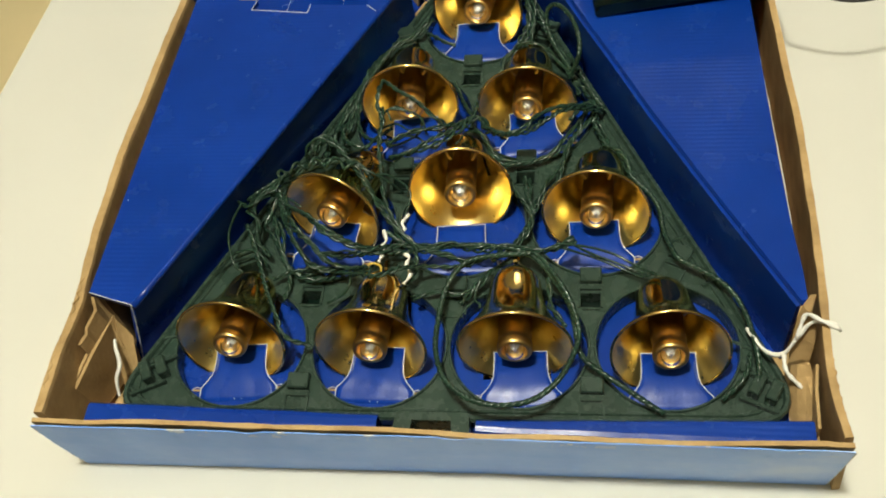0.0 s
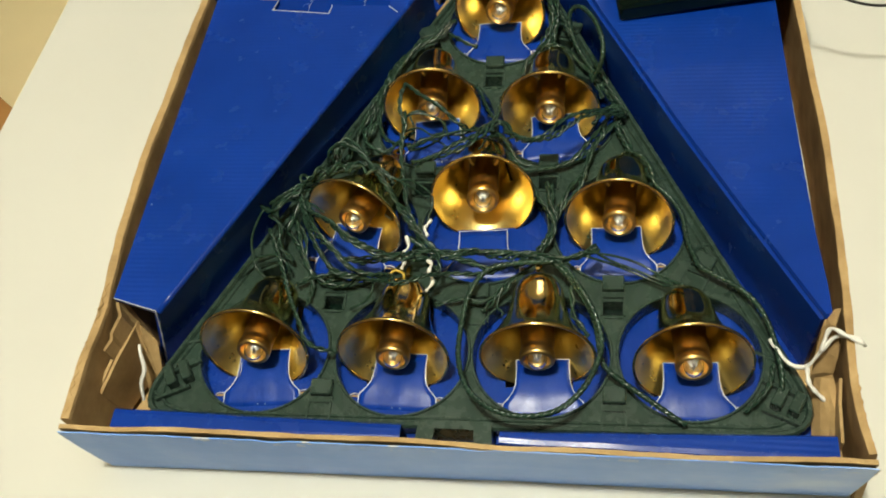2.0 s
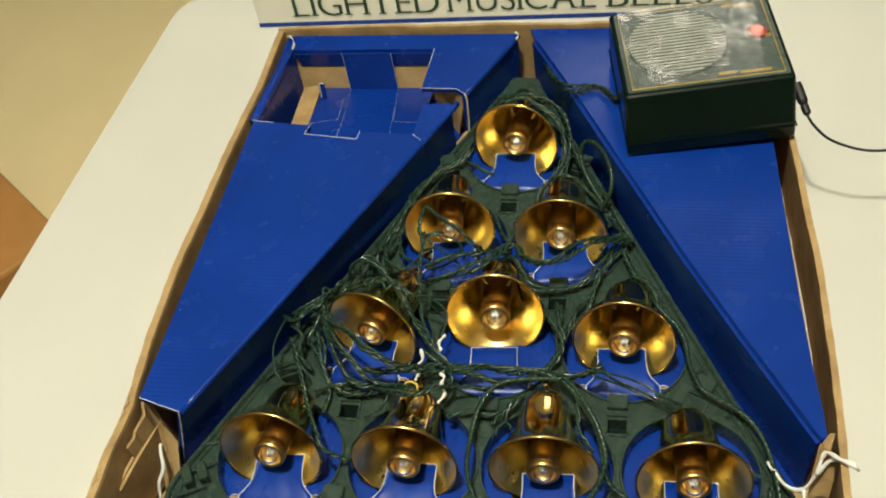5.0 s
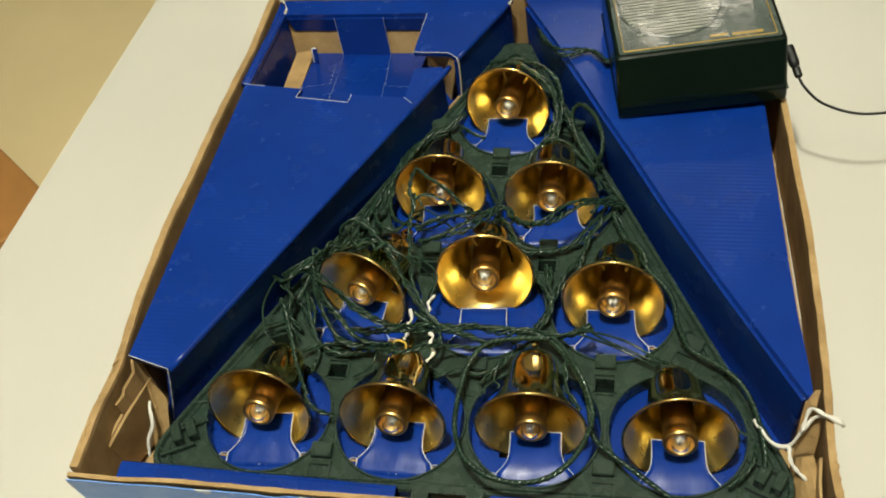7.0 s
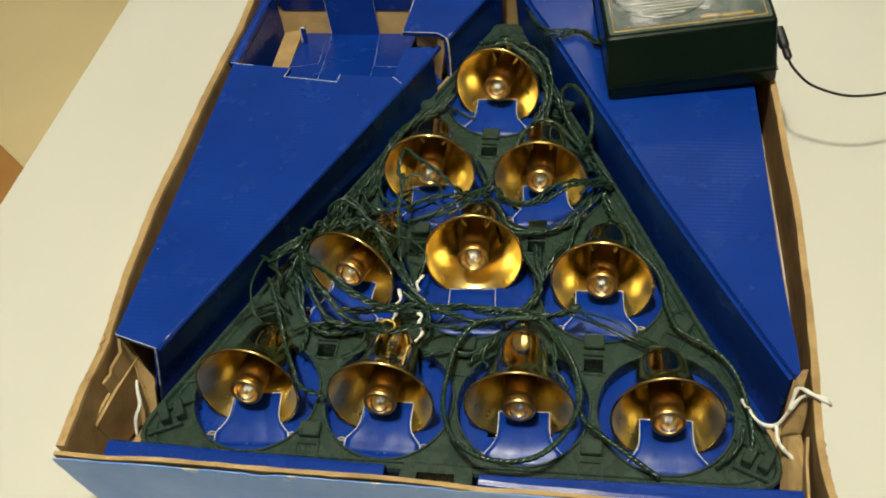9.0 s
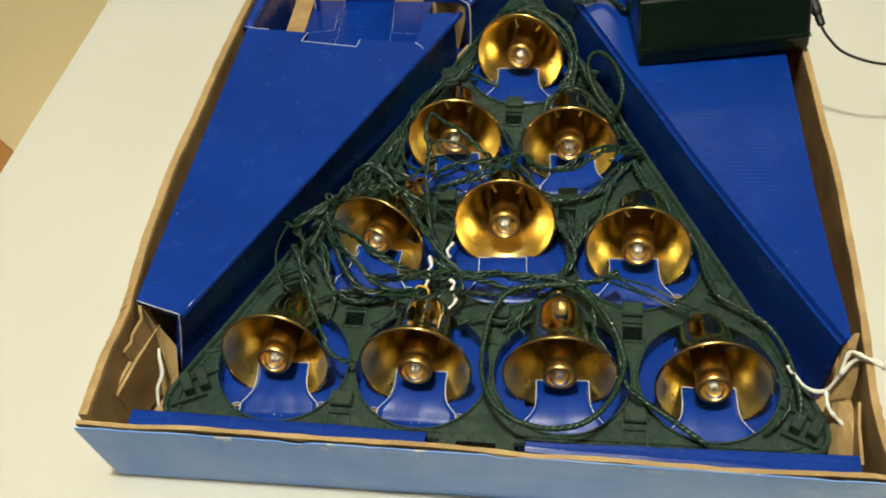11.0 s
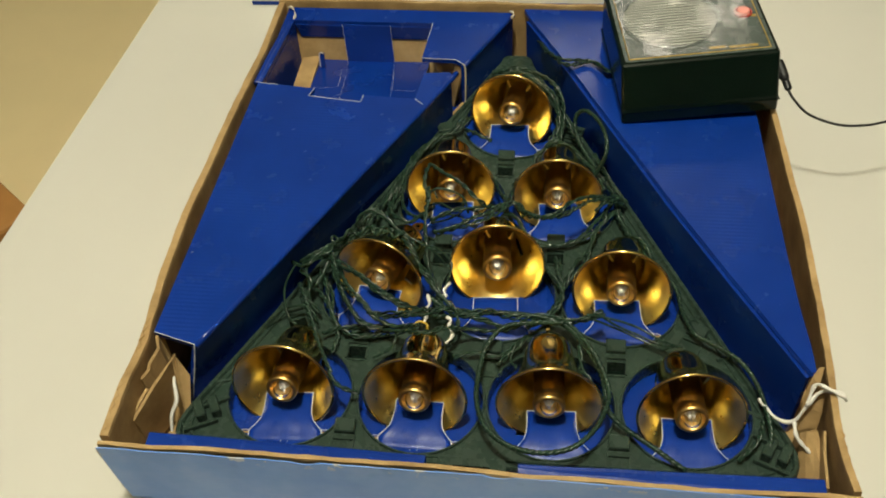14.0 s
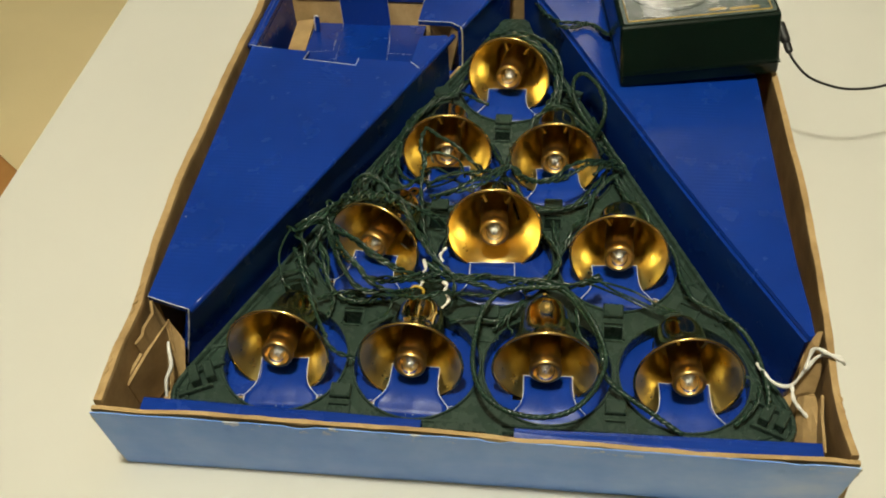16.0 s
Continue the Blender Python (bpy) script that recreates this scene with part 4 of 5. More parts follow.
cord_wire((0.0411, 0.0969, 0.037), (0.0241, 0.0964, 0.036), (0.0105, 0.0933, 0.035), (0.0028, 0.0821, 0.034), (0.0001, 0.0667, 0.034), (0.0003, 0.0490, 0.036), (0.0048, 0.0333, 0.039), (0.0134, 0.0238, 0.041), (0.0239, 0.0185, 0.043), (0.0353, 0.0180, 0.043), (0.0465, 0.0219, 0.043), (0.0558, 0.0318, 0.042), (0.0611, 0.0444, 0.040), (0.0628, 0.0552, 0.039), (0.0596, 0.0686, 0.039), (0.0541, 0.0803, 0.039), (0.0474, 0.0917, 0.037), (0.0397, 0.1005, 0.035))
cord_wire((0.0769, 0.1629, 0.029), (0.0857, 0.1494, 0.029), (0.0956, 0.1369, 0.029), (0.0996, 0.1275, 0.029), (0.1013, 0.1155, 0.029), (0.1047, 0.1040, 0.030), (0.1077, 0.0980, 0.031), (0.1185, 0.0912, 0.031), (0.1267, 0.0846, 0.031), (0.1319, 0.0766, 0.031), (0.1352, 0.0674, 0.031), (0.1369, 0.0586, 0.031), (0.1380, 0.0493, 0.031), (0.1379, 0.0417, 0.030), (0.1361, 0.0341, 0.027))
twisted_wire((-0.0859, 0.0854, 0.028), (-0.0717, 0.0905, 0.030), (-0.0568, 0.0912, 0.032), (-0.0438, 0.0854, 0.037), (-0.0295, 0.0790, 0.046), (-0.0178, 0.0858, 0.042), (-0.0070, 0.0901, 0.036), (0.0072, 0.0917, 0.033), (0.0198, 0.0970, 0.033))
twisted_wire((-0.0615, 0.1016, 0.031), (-0.0463, 0.1001, 0.032), (-0.0287, 0.1018, 0.033), (-0.0142, 0.1040, 0.033), (0.0004, 0.1051, 0.033), (0.0152, 0.1020, 0.034), (0.0295, 0.1035, 0.034), (0.0411, 0.0991, 0.036), (0.0523, 0.1002, 0.038), (0.0602, 0.1052, 0.038))
twisted_wire((-0.0800, 0.1238, 0.046), (-0.0732, 0.1077, 0.048), (-0.0636, 0.0972, 0.047), (-0.0555, 0.0900, 0.043), (-0.0426, 0.0877, 0.038), (-0.0311, 0.0815, 0.048))
twisted_wire((-0.0775, 0.1165, 0.050), (-0.0627, 0.1053, 0.054), (-0.0523, 0.0982, 0.054), (-0.0441, 0.0948, 0.050), (-0.0345, 0.0948, 0.044), (-0.0260, 0.1010, 0.037))
twisted_wire((-0.0838, 0.1301, 0.044), (-0.0772, 0.1108, 0.044), (-0.0677, 0.0951, 0.041), (-0.0595, 0.0893, 0.037), (-0.0475, 0.0889, 0.034))
twisted_wire((-0.1020, 0.1286, 0.036), (-0.0931, 0.1314, 0.041), (-0.0811, 0.1367, 0.046), (-0.0698, 0.1429, 0.046), (-0.0578, 0.1458, 0.046), (-0.0480, 0.1450, 0.044), (-0.0403, 0.1391, 0.042))
twisted_wire((-0.0730, 0.1559, 0.036), (-0.0726, 0.1621, 0.040), (-0.0659, 0.1654, 0.042), (-0.0571, 0.1562, 0.044), (-0.0493, 0.1422, 0.046), (-0.0420, 0.1323, 0.044), (-0.0338, 0.1228, 0.040), (-0.0262, 0.1128, 0.036), (-0.0171, 0.1045, 0.034), (-0.0020, 0.0990, 0.033), (0.0113, 0.0945, 0.033))
twisted_wire((-0.0376, 0.1767, 0.050), (-0.0351, 0.1581, 0.049), (-0.0348, 0.1480, 0.044), (-0.0335, 0.1352, 0.040), (-0.0304, 0.1230, 0.036), (-0.0245, 0.1122, 0.034), (-0.0153, 0.1038, 0.034), (-0.0121, 0.0929, 0.036), (-0.0135, 0.0857, 0.034), (-0.0178, 0.0823, 0.032))
twisted_wire((-0.0365, 0.1678, 0.050), (-0.0397, 0.1825, 0.053), (-0.0374, 0.1928, 0.053), (-0.0276, 0.1834, 0.055), (-0.0167, 0.1742, 0.055), (-0.0075, 0.1676, 0.050), (-0.0020, 0.1676, 0.045))
twisted_wire((-0.0344, 0.1596, 0.043), (-0.0225, 0.1613, 0.047), (-0.0104, 0.1651, 0.047), (0.0008, 0.1724, 0.043), (0.0080, 0.1828, 0.038), (0.0099, 0.2004, 0.033), (0.0151, 0.2144, 0.030))
twisted_wire((-0.0316, 0.1514, 0.041), (-0.0190, 0.1510, 0.046), (-0.0068, 0.1593, 0.047), (0.0023, 0.1689, 0.044), (0.0099, 0.1778, 0.040), (0.0157, 0.1691, 0.042))
twisted_wire((0.0136, 0.1681, 0.042), (0.0252, 0.1611, 0.047), (0.0357, 0.1599, 0.052), (0.0434, 0.1677, 0.052), (0.0538, 0.1757, 0.049), (0.0653, 0.1846, 0.040), (0.0724, 0.1885, 0.032))
twisted_wire((-0.0549, 0.1609, 0.032), (-0.0601, 0.1739, 0.031), (-0.0591, 0.1896, 0.030), (-0.0547, 0.2069, 0.031), (-0.0485, 0.2251, 0.032), (-0.0412, 0.2367, 0.032), (-0.0316, 0.2451, 0.032), (-0.0229, 0.2566, 0.034))
twisted_wire((-0.0693, 0.1599, 0.031), (-0.0654, 0.1827, 0.030), (-0.0595, 0.2019, 0.030), (-0.0523, 0.2220, 0.030), (-0.0447, 0.2357, 0.030))
twisted_wire((-0.0108, 0.3012, 0.034), (0.0040, 0.2979, 0.039), (0.0179, 0.2938, 0.040), (0.0305, 0.2826, 0.040), (0.0366, 0.2661, 0.038), (0.0364, 0.2514, 0.036), (0.0324, 0.2405, 0.034), (0.0261, 0.2308, 0.031), (0.0199, 0.2196, 0.029))
twisted_wire((-0.0054, 0.2928, 0.038), (0.0128, 0.2874, 0.043), (0.0264, 0.2770, 0.042), (0.0332, 0.2608, 0.040), (0.0325, 0.2444, 0.036), (0.0277, 0.2333, 0.032))
twisted_wire((0.0309, 0.2848, 0.036), (0.0370, 0.2613, 0.033), (0.0444, 0.2419, 0.032), (0.0548, 0.2198, 0.030), (0.0663, 0.1992, 0.030), (0.0694, 0.1801, 0.029), (0.0769, 0.1633, 0.029), (0.0862, 0.1474, 0.029))
cord_wire((0.0563, 0.2085, 0.034), (0.0611, 0.2117, 0.046), (0.0613, 0.2204, 0.052), (0.0570, 0.2348, 0.053), (0.0498, 0.2459, 0.051), (0.0448, 0.2485, 0.046), (0.0439, 0.2452, 0.039), (0.0478, 0.2349, 0.033), (0.0568, 0.2179, 0.031))
twisted_wire((0.0051, 0.1791, 0.031), (0.0130, 0.1657, 0.030), (0.0228, 0.1578, 0.030), (0.0352, 0.1565, 0.030), (0.0466, 0.1611, 0.030), (0.0557, 0.1728, 0.031), (0.0632, 0.1870, 0.032), (0.0678, 0.1969, 0.031))
twisted_wire((0.0684, 0.1871, 0.030), (0.0589, 0.1705, 0.030), (0.0511, 0.1523, 0.029), (0.0440, 0.1395, 0.029), (0.0407, 0.1281, 0.029))
twisted_wire((0.0340, 0.1469, 0.030), (0.0374, 0.1350, 0.030), (0.0401, 0.1253, 0.030), (0.0366, 0.1139, 0.031), (0.0302, 0.1036, 0.032), (0.0211, 0.0993, 0.032))
thin_wire((0.0521, 0.1005, 0.040), (0.0651, 0.1009, 0.037), (0.0780, 0.0988, 0.034), (0.0891, 0.0926, 0.033), (0.0987, 0.0852, 0.037))
thin_wire((0.0564, 0.1022, 0.040), (0.0666, 0.0990, 0.035), (0.0781, 0.0957, 0.032), (0.0898, 0.0910, 0.031), (0.0983, 0.0852, 0.036))
thin_wire((0.0551, 0.0994, 0.038), (0.0697, 0.0979, 0.032), (0.0838, 0.0923, 0.030), (0.0960, 0.0859, 0.031))
twisted_wire((0.0153, 0.3344, 0.042), (0.0214, 0.3051, 0.052), (0.0334, 0.2843, 0.059), (0.0507, 0.2858, 0.058), (0.0635, 0.2717, 0.060))
twisted_wire((-0.1002, 0.1140, 0.036), (-0.0885, 0.0916, 0.035), (-0.0808, 0.0702, 0.037), (-0.0731, 0.0568, 0.039), (-0.0656, 0.0495, 0.037), (-0.0572, 0.0496, 0.032))
thin_wire((-0.1092, 0.1311, 0.034), (-0.1022, 0.1262, 0.036), (-0.0956, 0.1170, 0.036), (-0.0929, 0.1081, 0.032), (-0.0913, 0.0953, 0.029))
thin_wire((-0.1009, 0.1228, 0.0420), (-0.1021, 0.1166, 0.0450), (-0.1038, 0.1048, 0.0450), (-0.1026, 0.0965, 0.0435), (-0.0994, 0.0884, 0.0410), (-0.0950, 0.0850, 0.0370))
twisted_wire((-0.0956, 0.1049, 0.030), (-0.0924, 0.1151, 0.032), (-0.0972, 0.1242, 0.035), (-0.0922, 0.1291, 0.040), (-0.0822, 0.1278, 0.044))
twisted_wire((-0.0929, 0.1167, 0.031), (-0.0812, 0.1029, 0.030), (-0.0745, 0.0881, 0.028), (-0.0754, 0.0762, 0.027))
twisted_wire((-0.0925, 0.1262, 0.034), (-0.0847, 0.1148, 0.034), (-0.0803, 0.1021, 0.031), (-0.0741, 0.0929, 0.029), (-0.0624, 0.0872, 0.029), (-0.0509, 0.0902, 0.030))
thin_wire((-0.1003, 0.1247, 0.036), (-0.0911, 0.1283, 0.040), (-0.0788, 0.1236, 0.045), (-0.0701, 0.1174, 0.046))
twisted_wire((-0.0222, 0.2484, 0.031), (-0.0137, 0.2392, 0.034), (-0.0058, 0.2356, 0.034))
thin_wire((-0.0448, 0.0906, 0.034), (-0.0436, 0.0824, 0.034), (-0.0467, 0.0776, 0.031), (-0.0547, 0.0750, 0.027))
twisted_wire((-0.0152, 0.0777, 0.028), (-0.0034, 0.0803, 0.029), (0.0081, 0.0791, 0.029), (0.0169, 0.0840, 0.030), (0.0221, 0.0922, 0.031))
thin_wire((-0.0368, 0.1374, 0.045), (-0.0295, 0.1390, 0.042), (-0.0201, 0.1337, 0.036), (-0.0219, 0.1211, 0.032))
thin_wire((-0.0306, 0.1662, 0.052), (-0.0326, 0.1707, 0.054), (-0.0296, 0.1718, 0.054), (-0.0233, 0.1714, 0.053), (-0.0163, 0.1692, 0.050), (-0.0135, 0.1635, 0.044))
thin_wire((0.0093, 0.1728, 0.036), (0.0048, 0.1690, 0.036), (0.0028, 0.1529, 0.046))
twisted_wire((0.0215, 0.1522, 0.030), (0.0280, 0.1444, 0.030), (0.0346, 0.1308, 0.030), (0.0394, 0.1195, 0.030))
twisted_wire((-0.0497, 0.2261, 0.031), (-0.0516, 0.2082, 0.030), (-0.0541, 0.1890, 0.030), (-0.0497, 0.1746, 0.031), (-0.0408, 0.1650, 0.036), (-0.0339, 0.1625, 0.040))
twisted_wire((-0.0741, 0.1596, 0.031), (-0.0798, 0.1439, 0.036), (-0.0832, 0.1320, 0.042), (-0.0858, 0.1232, 0.038), (-0.0911, 0.1152, 0.033))
twisted_wire((-0.0055, 0.2132, 0.028), (0.0013, 0.1973, 0.030), (0.0071, 0.1835, 0.034))
twisted_wire((0.0189, 0.0891, 0.030), (0.0136, 0.0823, 0.029), (0.0084, 0.0750, 0.028))
twisted_wire((0.0498, 0.0863, 0.036), (0.0472, 0.0806, 0.034), (0.0515, 0.0708, 0.034), (0.0577, 0.0600, 0.035))
twisted_wire((0.0294, 0.2330, 0.031), (0.0379, 0.2315, 0.031), (0.0481, 0.2267, 0.030), (0.0565, 0.2151, 0.030), (0.0621, 0.2013, 0.030))
thin_wire((0.0175, 0.0868, 0.032), (0.0154, 0.0766, 0.029), (0.0226, 0.0720, 0.030))
twisted_wire((0.1231, 0.0295, 0.027), (0.1280, 0.0340, 0.030), (0.1326, 0.0418, 0.030), (0.1345, 0.0505, 0.031))
twisted_wire((-0.0740, 0.1563, 0.0340), (-0.0733, 0.1544, 0.0420), (-0.0708, 0.1558, 0.0480), (-0.0650, 0.1563, 0.0500), (-0.0568, 0.1514, 0.0490), (-0.0500, 0.1448, 0.0470), (-0.0437, 0.1405, 0.0440))
coiled_wire((-0.0855, 0.1341, 0.0440), (-0.0832, 0.1371, 0.0460), (-0.0771, 0.1387, 0.0490), (-0.0670, 0.1401, 0.0510), (-0.0550, 0.1404, 0.0510), (-0.0460, 0.1384, 0.0490))
twisted_wire((-0.1075, 0.1258, 0.0400), (-0.0974, 0.1196, 0.0440), (-0.0910, 0.1241, 0.0460), (-0.0848, 0.1290, 0.0460), (-0.0837, 0.1348, 0.0470))
thin_wire((-0.1131, 0.0917, 0.0300), (-0.1059, 0.0978, 0.0330), (-0.0951, 0.1000, 0.0350), (-0.0886, 0.0963, 0.0340), (-0.0866, 0.0928, 0.0300))
twisted_wire((-0.0657, 0.1785, 0.0340), (-0.0682, 0.1656, 0.0380), (-0.0709, 0.1546, 0.0360))
twisted_wire((-0.0604, 0.1768, 0.0360), (-0.0568, 0.1643, 0.0400), (-0.0457, 0.1559, 0.0420), (-0.0387, 0.1653, 0.0400), (-0.0348, 0.1751, 0.0360))
thin_wire((-0.0990, 0.1180, 0.0450), (-0.0929, 0.1192, 0.0470), (-0.0874, 0.1273, 0.0470))
thin_wire((-0.0426, 0.1365, 0.0520), (-0.0356, 0.1342, 0.0500), (-0.0279, 0.1328, 0.0440), (-0.0233, 0.1329, 0.0360))
twisted_wire((-0.1001, 0.1196, 0.0400), (-0.0943, 0.1140, 0.0380), (-0.0924, 0.1059, 0.0340), (-0.0859, 0.0996, 0.0300))
thin_wire((-0.0389, 0.1748, 0.0400), (-0.0360, 0.1770, 0.0460), (-0.0312, 0.1784, 0.0480), (-0.0266, 0.1793, 0.0460))
thin_wire((-0.0395, 0.1726, 0.0380), (-0.0306, 0.1724, 0.0420), (-0.0225, 0.1661, 0.0440), (-0.0175, 0.1688, 0.0420), (-0.0177, 0.1782, 0.0400))
thin_wire((-0.0298, 0.1685, 0.0380), (-0.0189, 0.1648, 0.0400), (-0.0128, 0.1605, 0.0380), (-0.0053, 0.1610, 0.0340))
thin_wire((-0.0346, 0.1625, 0.0360), (-0.0257, 0.1617, 0.0400), (-0.0178, 0.1663, 0.0420), (-0.0174, 0.1727, 0.0420))
thin_wire((-0.0144, 0.1704, 0.0400), (-0.0086, 0.1706, 0.0380), (-0.0040, 0.1698, 0.0340))
twisted_wire((0.0569, 0.1834, 0.0300), (0.0619, 0.1905, 0.0320), (0.0681, 0.1938, 0.0320), (0.0733, 0.1872, 0.0300))
twisted_wire((0.0556, 0.2265, 0.0340), (0.0608, 0.2141, 0.0340), (0.0671, 0.2002, 0.0330), (0.0733, 0.1891, 0.0310))

# ---------------------------------------------------------------- crumpled brown flaps in the corners
left_flaps = thing("torn_flaps", "crumpled torn brown cardboard flaps stuffed in the corner", "cardboard")
for quads in (
    [((-0.1585, 0.0618, 0.0530), (-0.1568, 0.0565, 0.0500), (-0.1535, 0.0545, 0.0150), (-0.1525, 0.0600, 0.0150)), ((-0.1568, 0.0565, 0.0500), (-0.1592, 0.0482, 0.0488), (-0.1550, 0.0470, 0.0150), (-0.1535, 0.0545, 0.0150)), ((-0.1592, 0.0482, 0.0488), (-0.1590, 0.0455, 0.0475), (-0.1560, 0.0440, 0.0150), (-0.1550, 0.0470, 0.0150)), ((-0.1590, 0.0455, 0.0475), (-0.1612, 0.0405, 0.0470), (-0.1585, 0.0400, 0.0150), (-0.1560, 0.0440, 0.0150))],
    [((-0.1483, 0.0563, 0.047), (-0.1560, 0.0390, 0.043), (-0.1570, 0.0400, 0.008), (-0.1480, 0.0540, 0.008)), ((-0.1560, 0.0390, 0.043), (-0.1625, 0.0237, 0.037), (-0.1625, 0.0260, 0.008), (-0.1570, 0.0400, 0.008)), ((-0.1483, 0.0563, 0.047), (-0.1480, 0.0540, 0.008), (-0.1440, 0.0440, 0.008), (-0.1455, 0.0460, 0.036))],
    [((-0.1590, 0.0385, 0.042), (-0.1635, 0.0270, 0.038), (-0.1640, 0.0290, 0.008), (-0.1600, 0.0385, 0.008)), ((-0.1635, 0.0270, 0.038), (-0.1640, 0.0130, 0.035), (-0.1640, 0.0130, 0.008), (-0.1640, 0.0290, 0.008))],
    [((-0.1476, 0.0545, 0.0458), (-0.1445, 0.0532, 0.0400), (-0.1448, 0.0420, 0.0240), (-0.1488, 0.0430, 0.0330)), ((-0.1445, 0.0532, 0.0400), (-0.1420, 0.0515, 0.0360), (-0.1425, 0.0410, 0.0200), (-0.1448, 0.0420, 0.0240)), ((-0.1488, 0.0430, 0.0330), (-0.1448, 0.0420, 0.0240), (-0.1448, 0.0330, 0.0130), (-0.1495, 0.0330, 0.0120)), ((-0.1448, 0.0420, 0.0240), (-0.1425, 0.0410, 0.0200), (-0.1430, 0.0330, 0.0130), (-0.1448, 0.0330, 0.0130))],
):
    part("flap", sheet(quads, 0.0016), KRAFT, left_flaps)
part("string", tube(((-0.1472, 0.0462, 0.0415), (-0.1461, 0.0426, 0.0410), (-0.1443, 0.0363, 0.0360), (-0.1466, 0.0316, 0.0310), (-0.1468, 0.0264, 0.0240)), lambda u: 0.0006 + 0.0004 * math.sin(u * 3.1), 6), WHITE_PAPER, left_flaps, "white paper string")

right_flaps = thing("torn_flaps", "torn brown cardboard flaps beside the box wall", "cardboard")


def strip(rows, thick):
    """A crumpled strip of board given by rows of points across it."""
    return sheet([(a[k], a[k + 1], b[k + 1], b[k]) for a, b in zip(rows, rows[1:]) for k in range(len(a) - 1)], thick)


part("flap", strip([
    ((0.1545, 0.0612, 0.0545), (0.1568, 0.0640, 0.0570), (0.1588, 0.0638, 0.0575)),
    ((0.1530, 0.0592, 0.0500), (0.1552, 0.0590, 0.0535), (0.1570, 0.0578, 0.0540)),
    ((0.1520, 0.0555, 0.0430), (0.1556, 0.0560, 0.0485), (0.1592, 0.0537, 0.0490)),
    ((0.1512, 0.0520, 0.0360), (0.1560, 0.0515, 0.0420), (0.1592, 0.0498, 0.0430)),
    ((0.1510, 0.0490, 0.0280), (0.1555, 0.0480, 0.0330), (0.1586, 0.0470, 0.0340)),
    ((0.1512, 0.0480, 0.0080), (0.1550, 0.0470, 0.0080), (0.1580, 0.0462, 0.0080)),
], 0.0013), KRAFT, right_flaps)
part("flap", strip([
    ((0.1513, 0.0452, 0.0310), (0.1526, 0.0440, 0.0340), (0.1552, 0.0440, 0.0355), (0.1572, 0.0445, 0.0360)),
    ((0.1506, 0.0440, 0.0330), (0.1525, 0.0425, 0.0368), (0.1552, 0.0420, 0.0375), (0.1574, 0.0425, 0.0372)),
    ((0.1502, 0.0400, 0.0290), (0.1524, 0.0385, 0.0325), (0.1556, 0.0380, 0.0345), (0.1584, 0.0384, 0.0350)),
    ((0.1506, 0.0290, 0.0180), (0.1530, 0.0280, 0.0235), (0.1560, 0.0275, 0.0270), (0.1586, 0.0266, 0.0300)),
    ((0.1512, 0.0165, 0.0080), (0.1535, 0.0165, 0.0120), (0.1560, 0.0165, 0.0160), (0.1586, 0.0160, 0.0220)),
], 0.0013), KRAFT, right_flaps)
part("flap", strip([
    ((0.1596, 0.0400, 0.0420), (0.1588, 0.0300, 0.0390), (0.1590, 0.0150, 0.0350)),
    ((0.1592, 0.0400, 0.0250), (0.1590, 0.0300, 0.0230), (0.1591, 0.0150, 0.0230)),
    ((0.1590, 0.0400, 0.0080), (0.1590, 0.0300, 0.0080), (0.1591, 0.0150, 0.0080)),
], 0.0012), KRAFT, right_flaps)

tie = thing("paper_tie", "white twisted paper tie knotted over the box wall", "tie")
for pts in (
    ((0.1347, 0.0631, 0.0300), (0.1406, 0.0510, 0.0330), (0.1469, 0.0472, 0.0370), (0.1516, 0.0500, 0.0460), (0.1563, 0.0527, 0.0540), (0.1633, 0.0496, 0.0585), (0.1668, 0.0490, 0.054)),
    ((0.1472, 0.0466, 0.0380), (0.1480, 0.0395, 0.0360), (0.1549, 0.0348, 0.0300)),
    ((0.1513, 0.0493, 0.0470), (0.1540, 0.0555, 0.0550), (0.1585, 0.0510, 0.0590), (0.1655, 0.0480, 0.0575)),
):
    part("strand", tube(pts, lambda u: 0.0009 + 0.0002 * math.sin(u * 23), 7, 0.0012), WHITE_PAPER, tie, smooth=True)
loop_tie = thing("yellow_loop", "thin yellow plastic loop tied to a bell's hanger", "tie")
part("strand", tube(((-0.0330, 0.0805, 0.0440), (-0.0330, 0.0835, 0.0458), (-0.0312, 0.0852, 0.0464), (-0.0288, 0.0850, 0.0460), (-0.0268, 0.0838, 0.0458), (-0.0266, 0.0815, 0.0450)), 0.0006, 7, 0.0012), YELLOW, loop_tie, smooth=True)
scraps = thing("paper_tie", "bits of white twisted paper tie among the wires", "tie")
for pts in (
    ((-0.0302, 0.1102, 0.037), (-0.0288, 0.1054, 0.035), (-0.0315, 0.1023, 0.034), (-0.0294, 0.1000, 0.034), (-0.0290, 0.0890, 0.042)),
    ((-0.0198, 0.1223, 0.033), (-0.0226, 0.1170, 0.033), (-0.0211, 0.1141, 0.032), (-0.0228, 0.1125, 0.031)),
    ((-0.0192, 0.0983, 0.034), (-0.0166, 0.0960, 0.035), (-0.0172, 0.0911, 0.036), (-0.0148, 0.0855, 0.036), (-0.0178, 0.0811, 0.035)),
):
    part("strand", tube(pts, lambda u: 0.0008 + 0.0003 * math.sin(u * 19), 6, 0.0012), WHITE_PAPER, scraps, smooth=True)

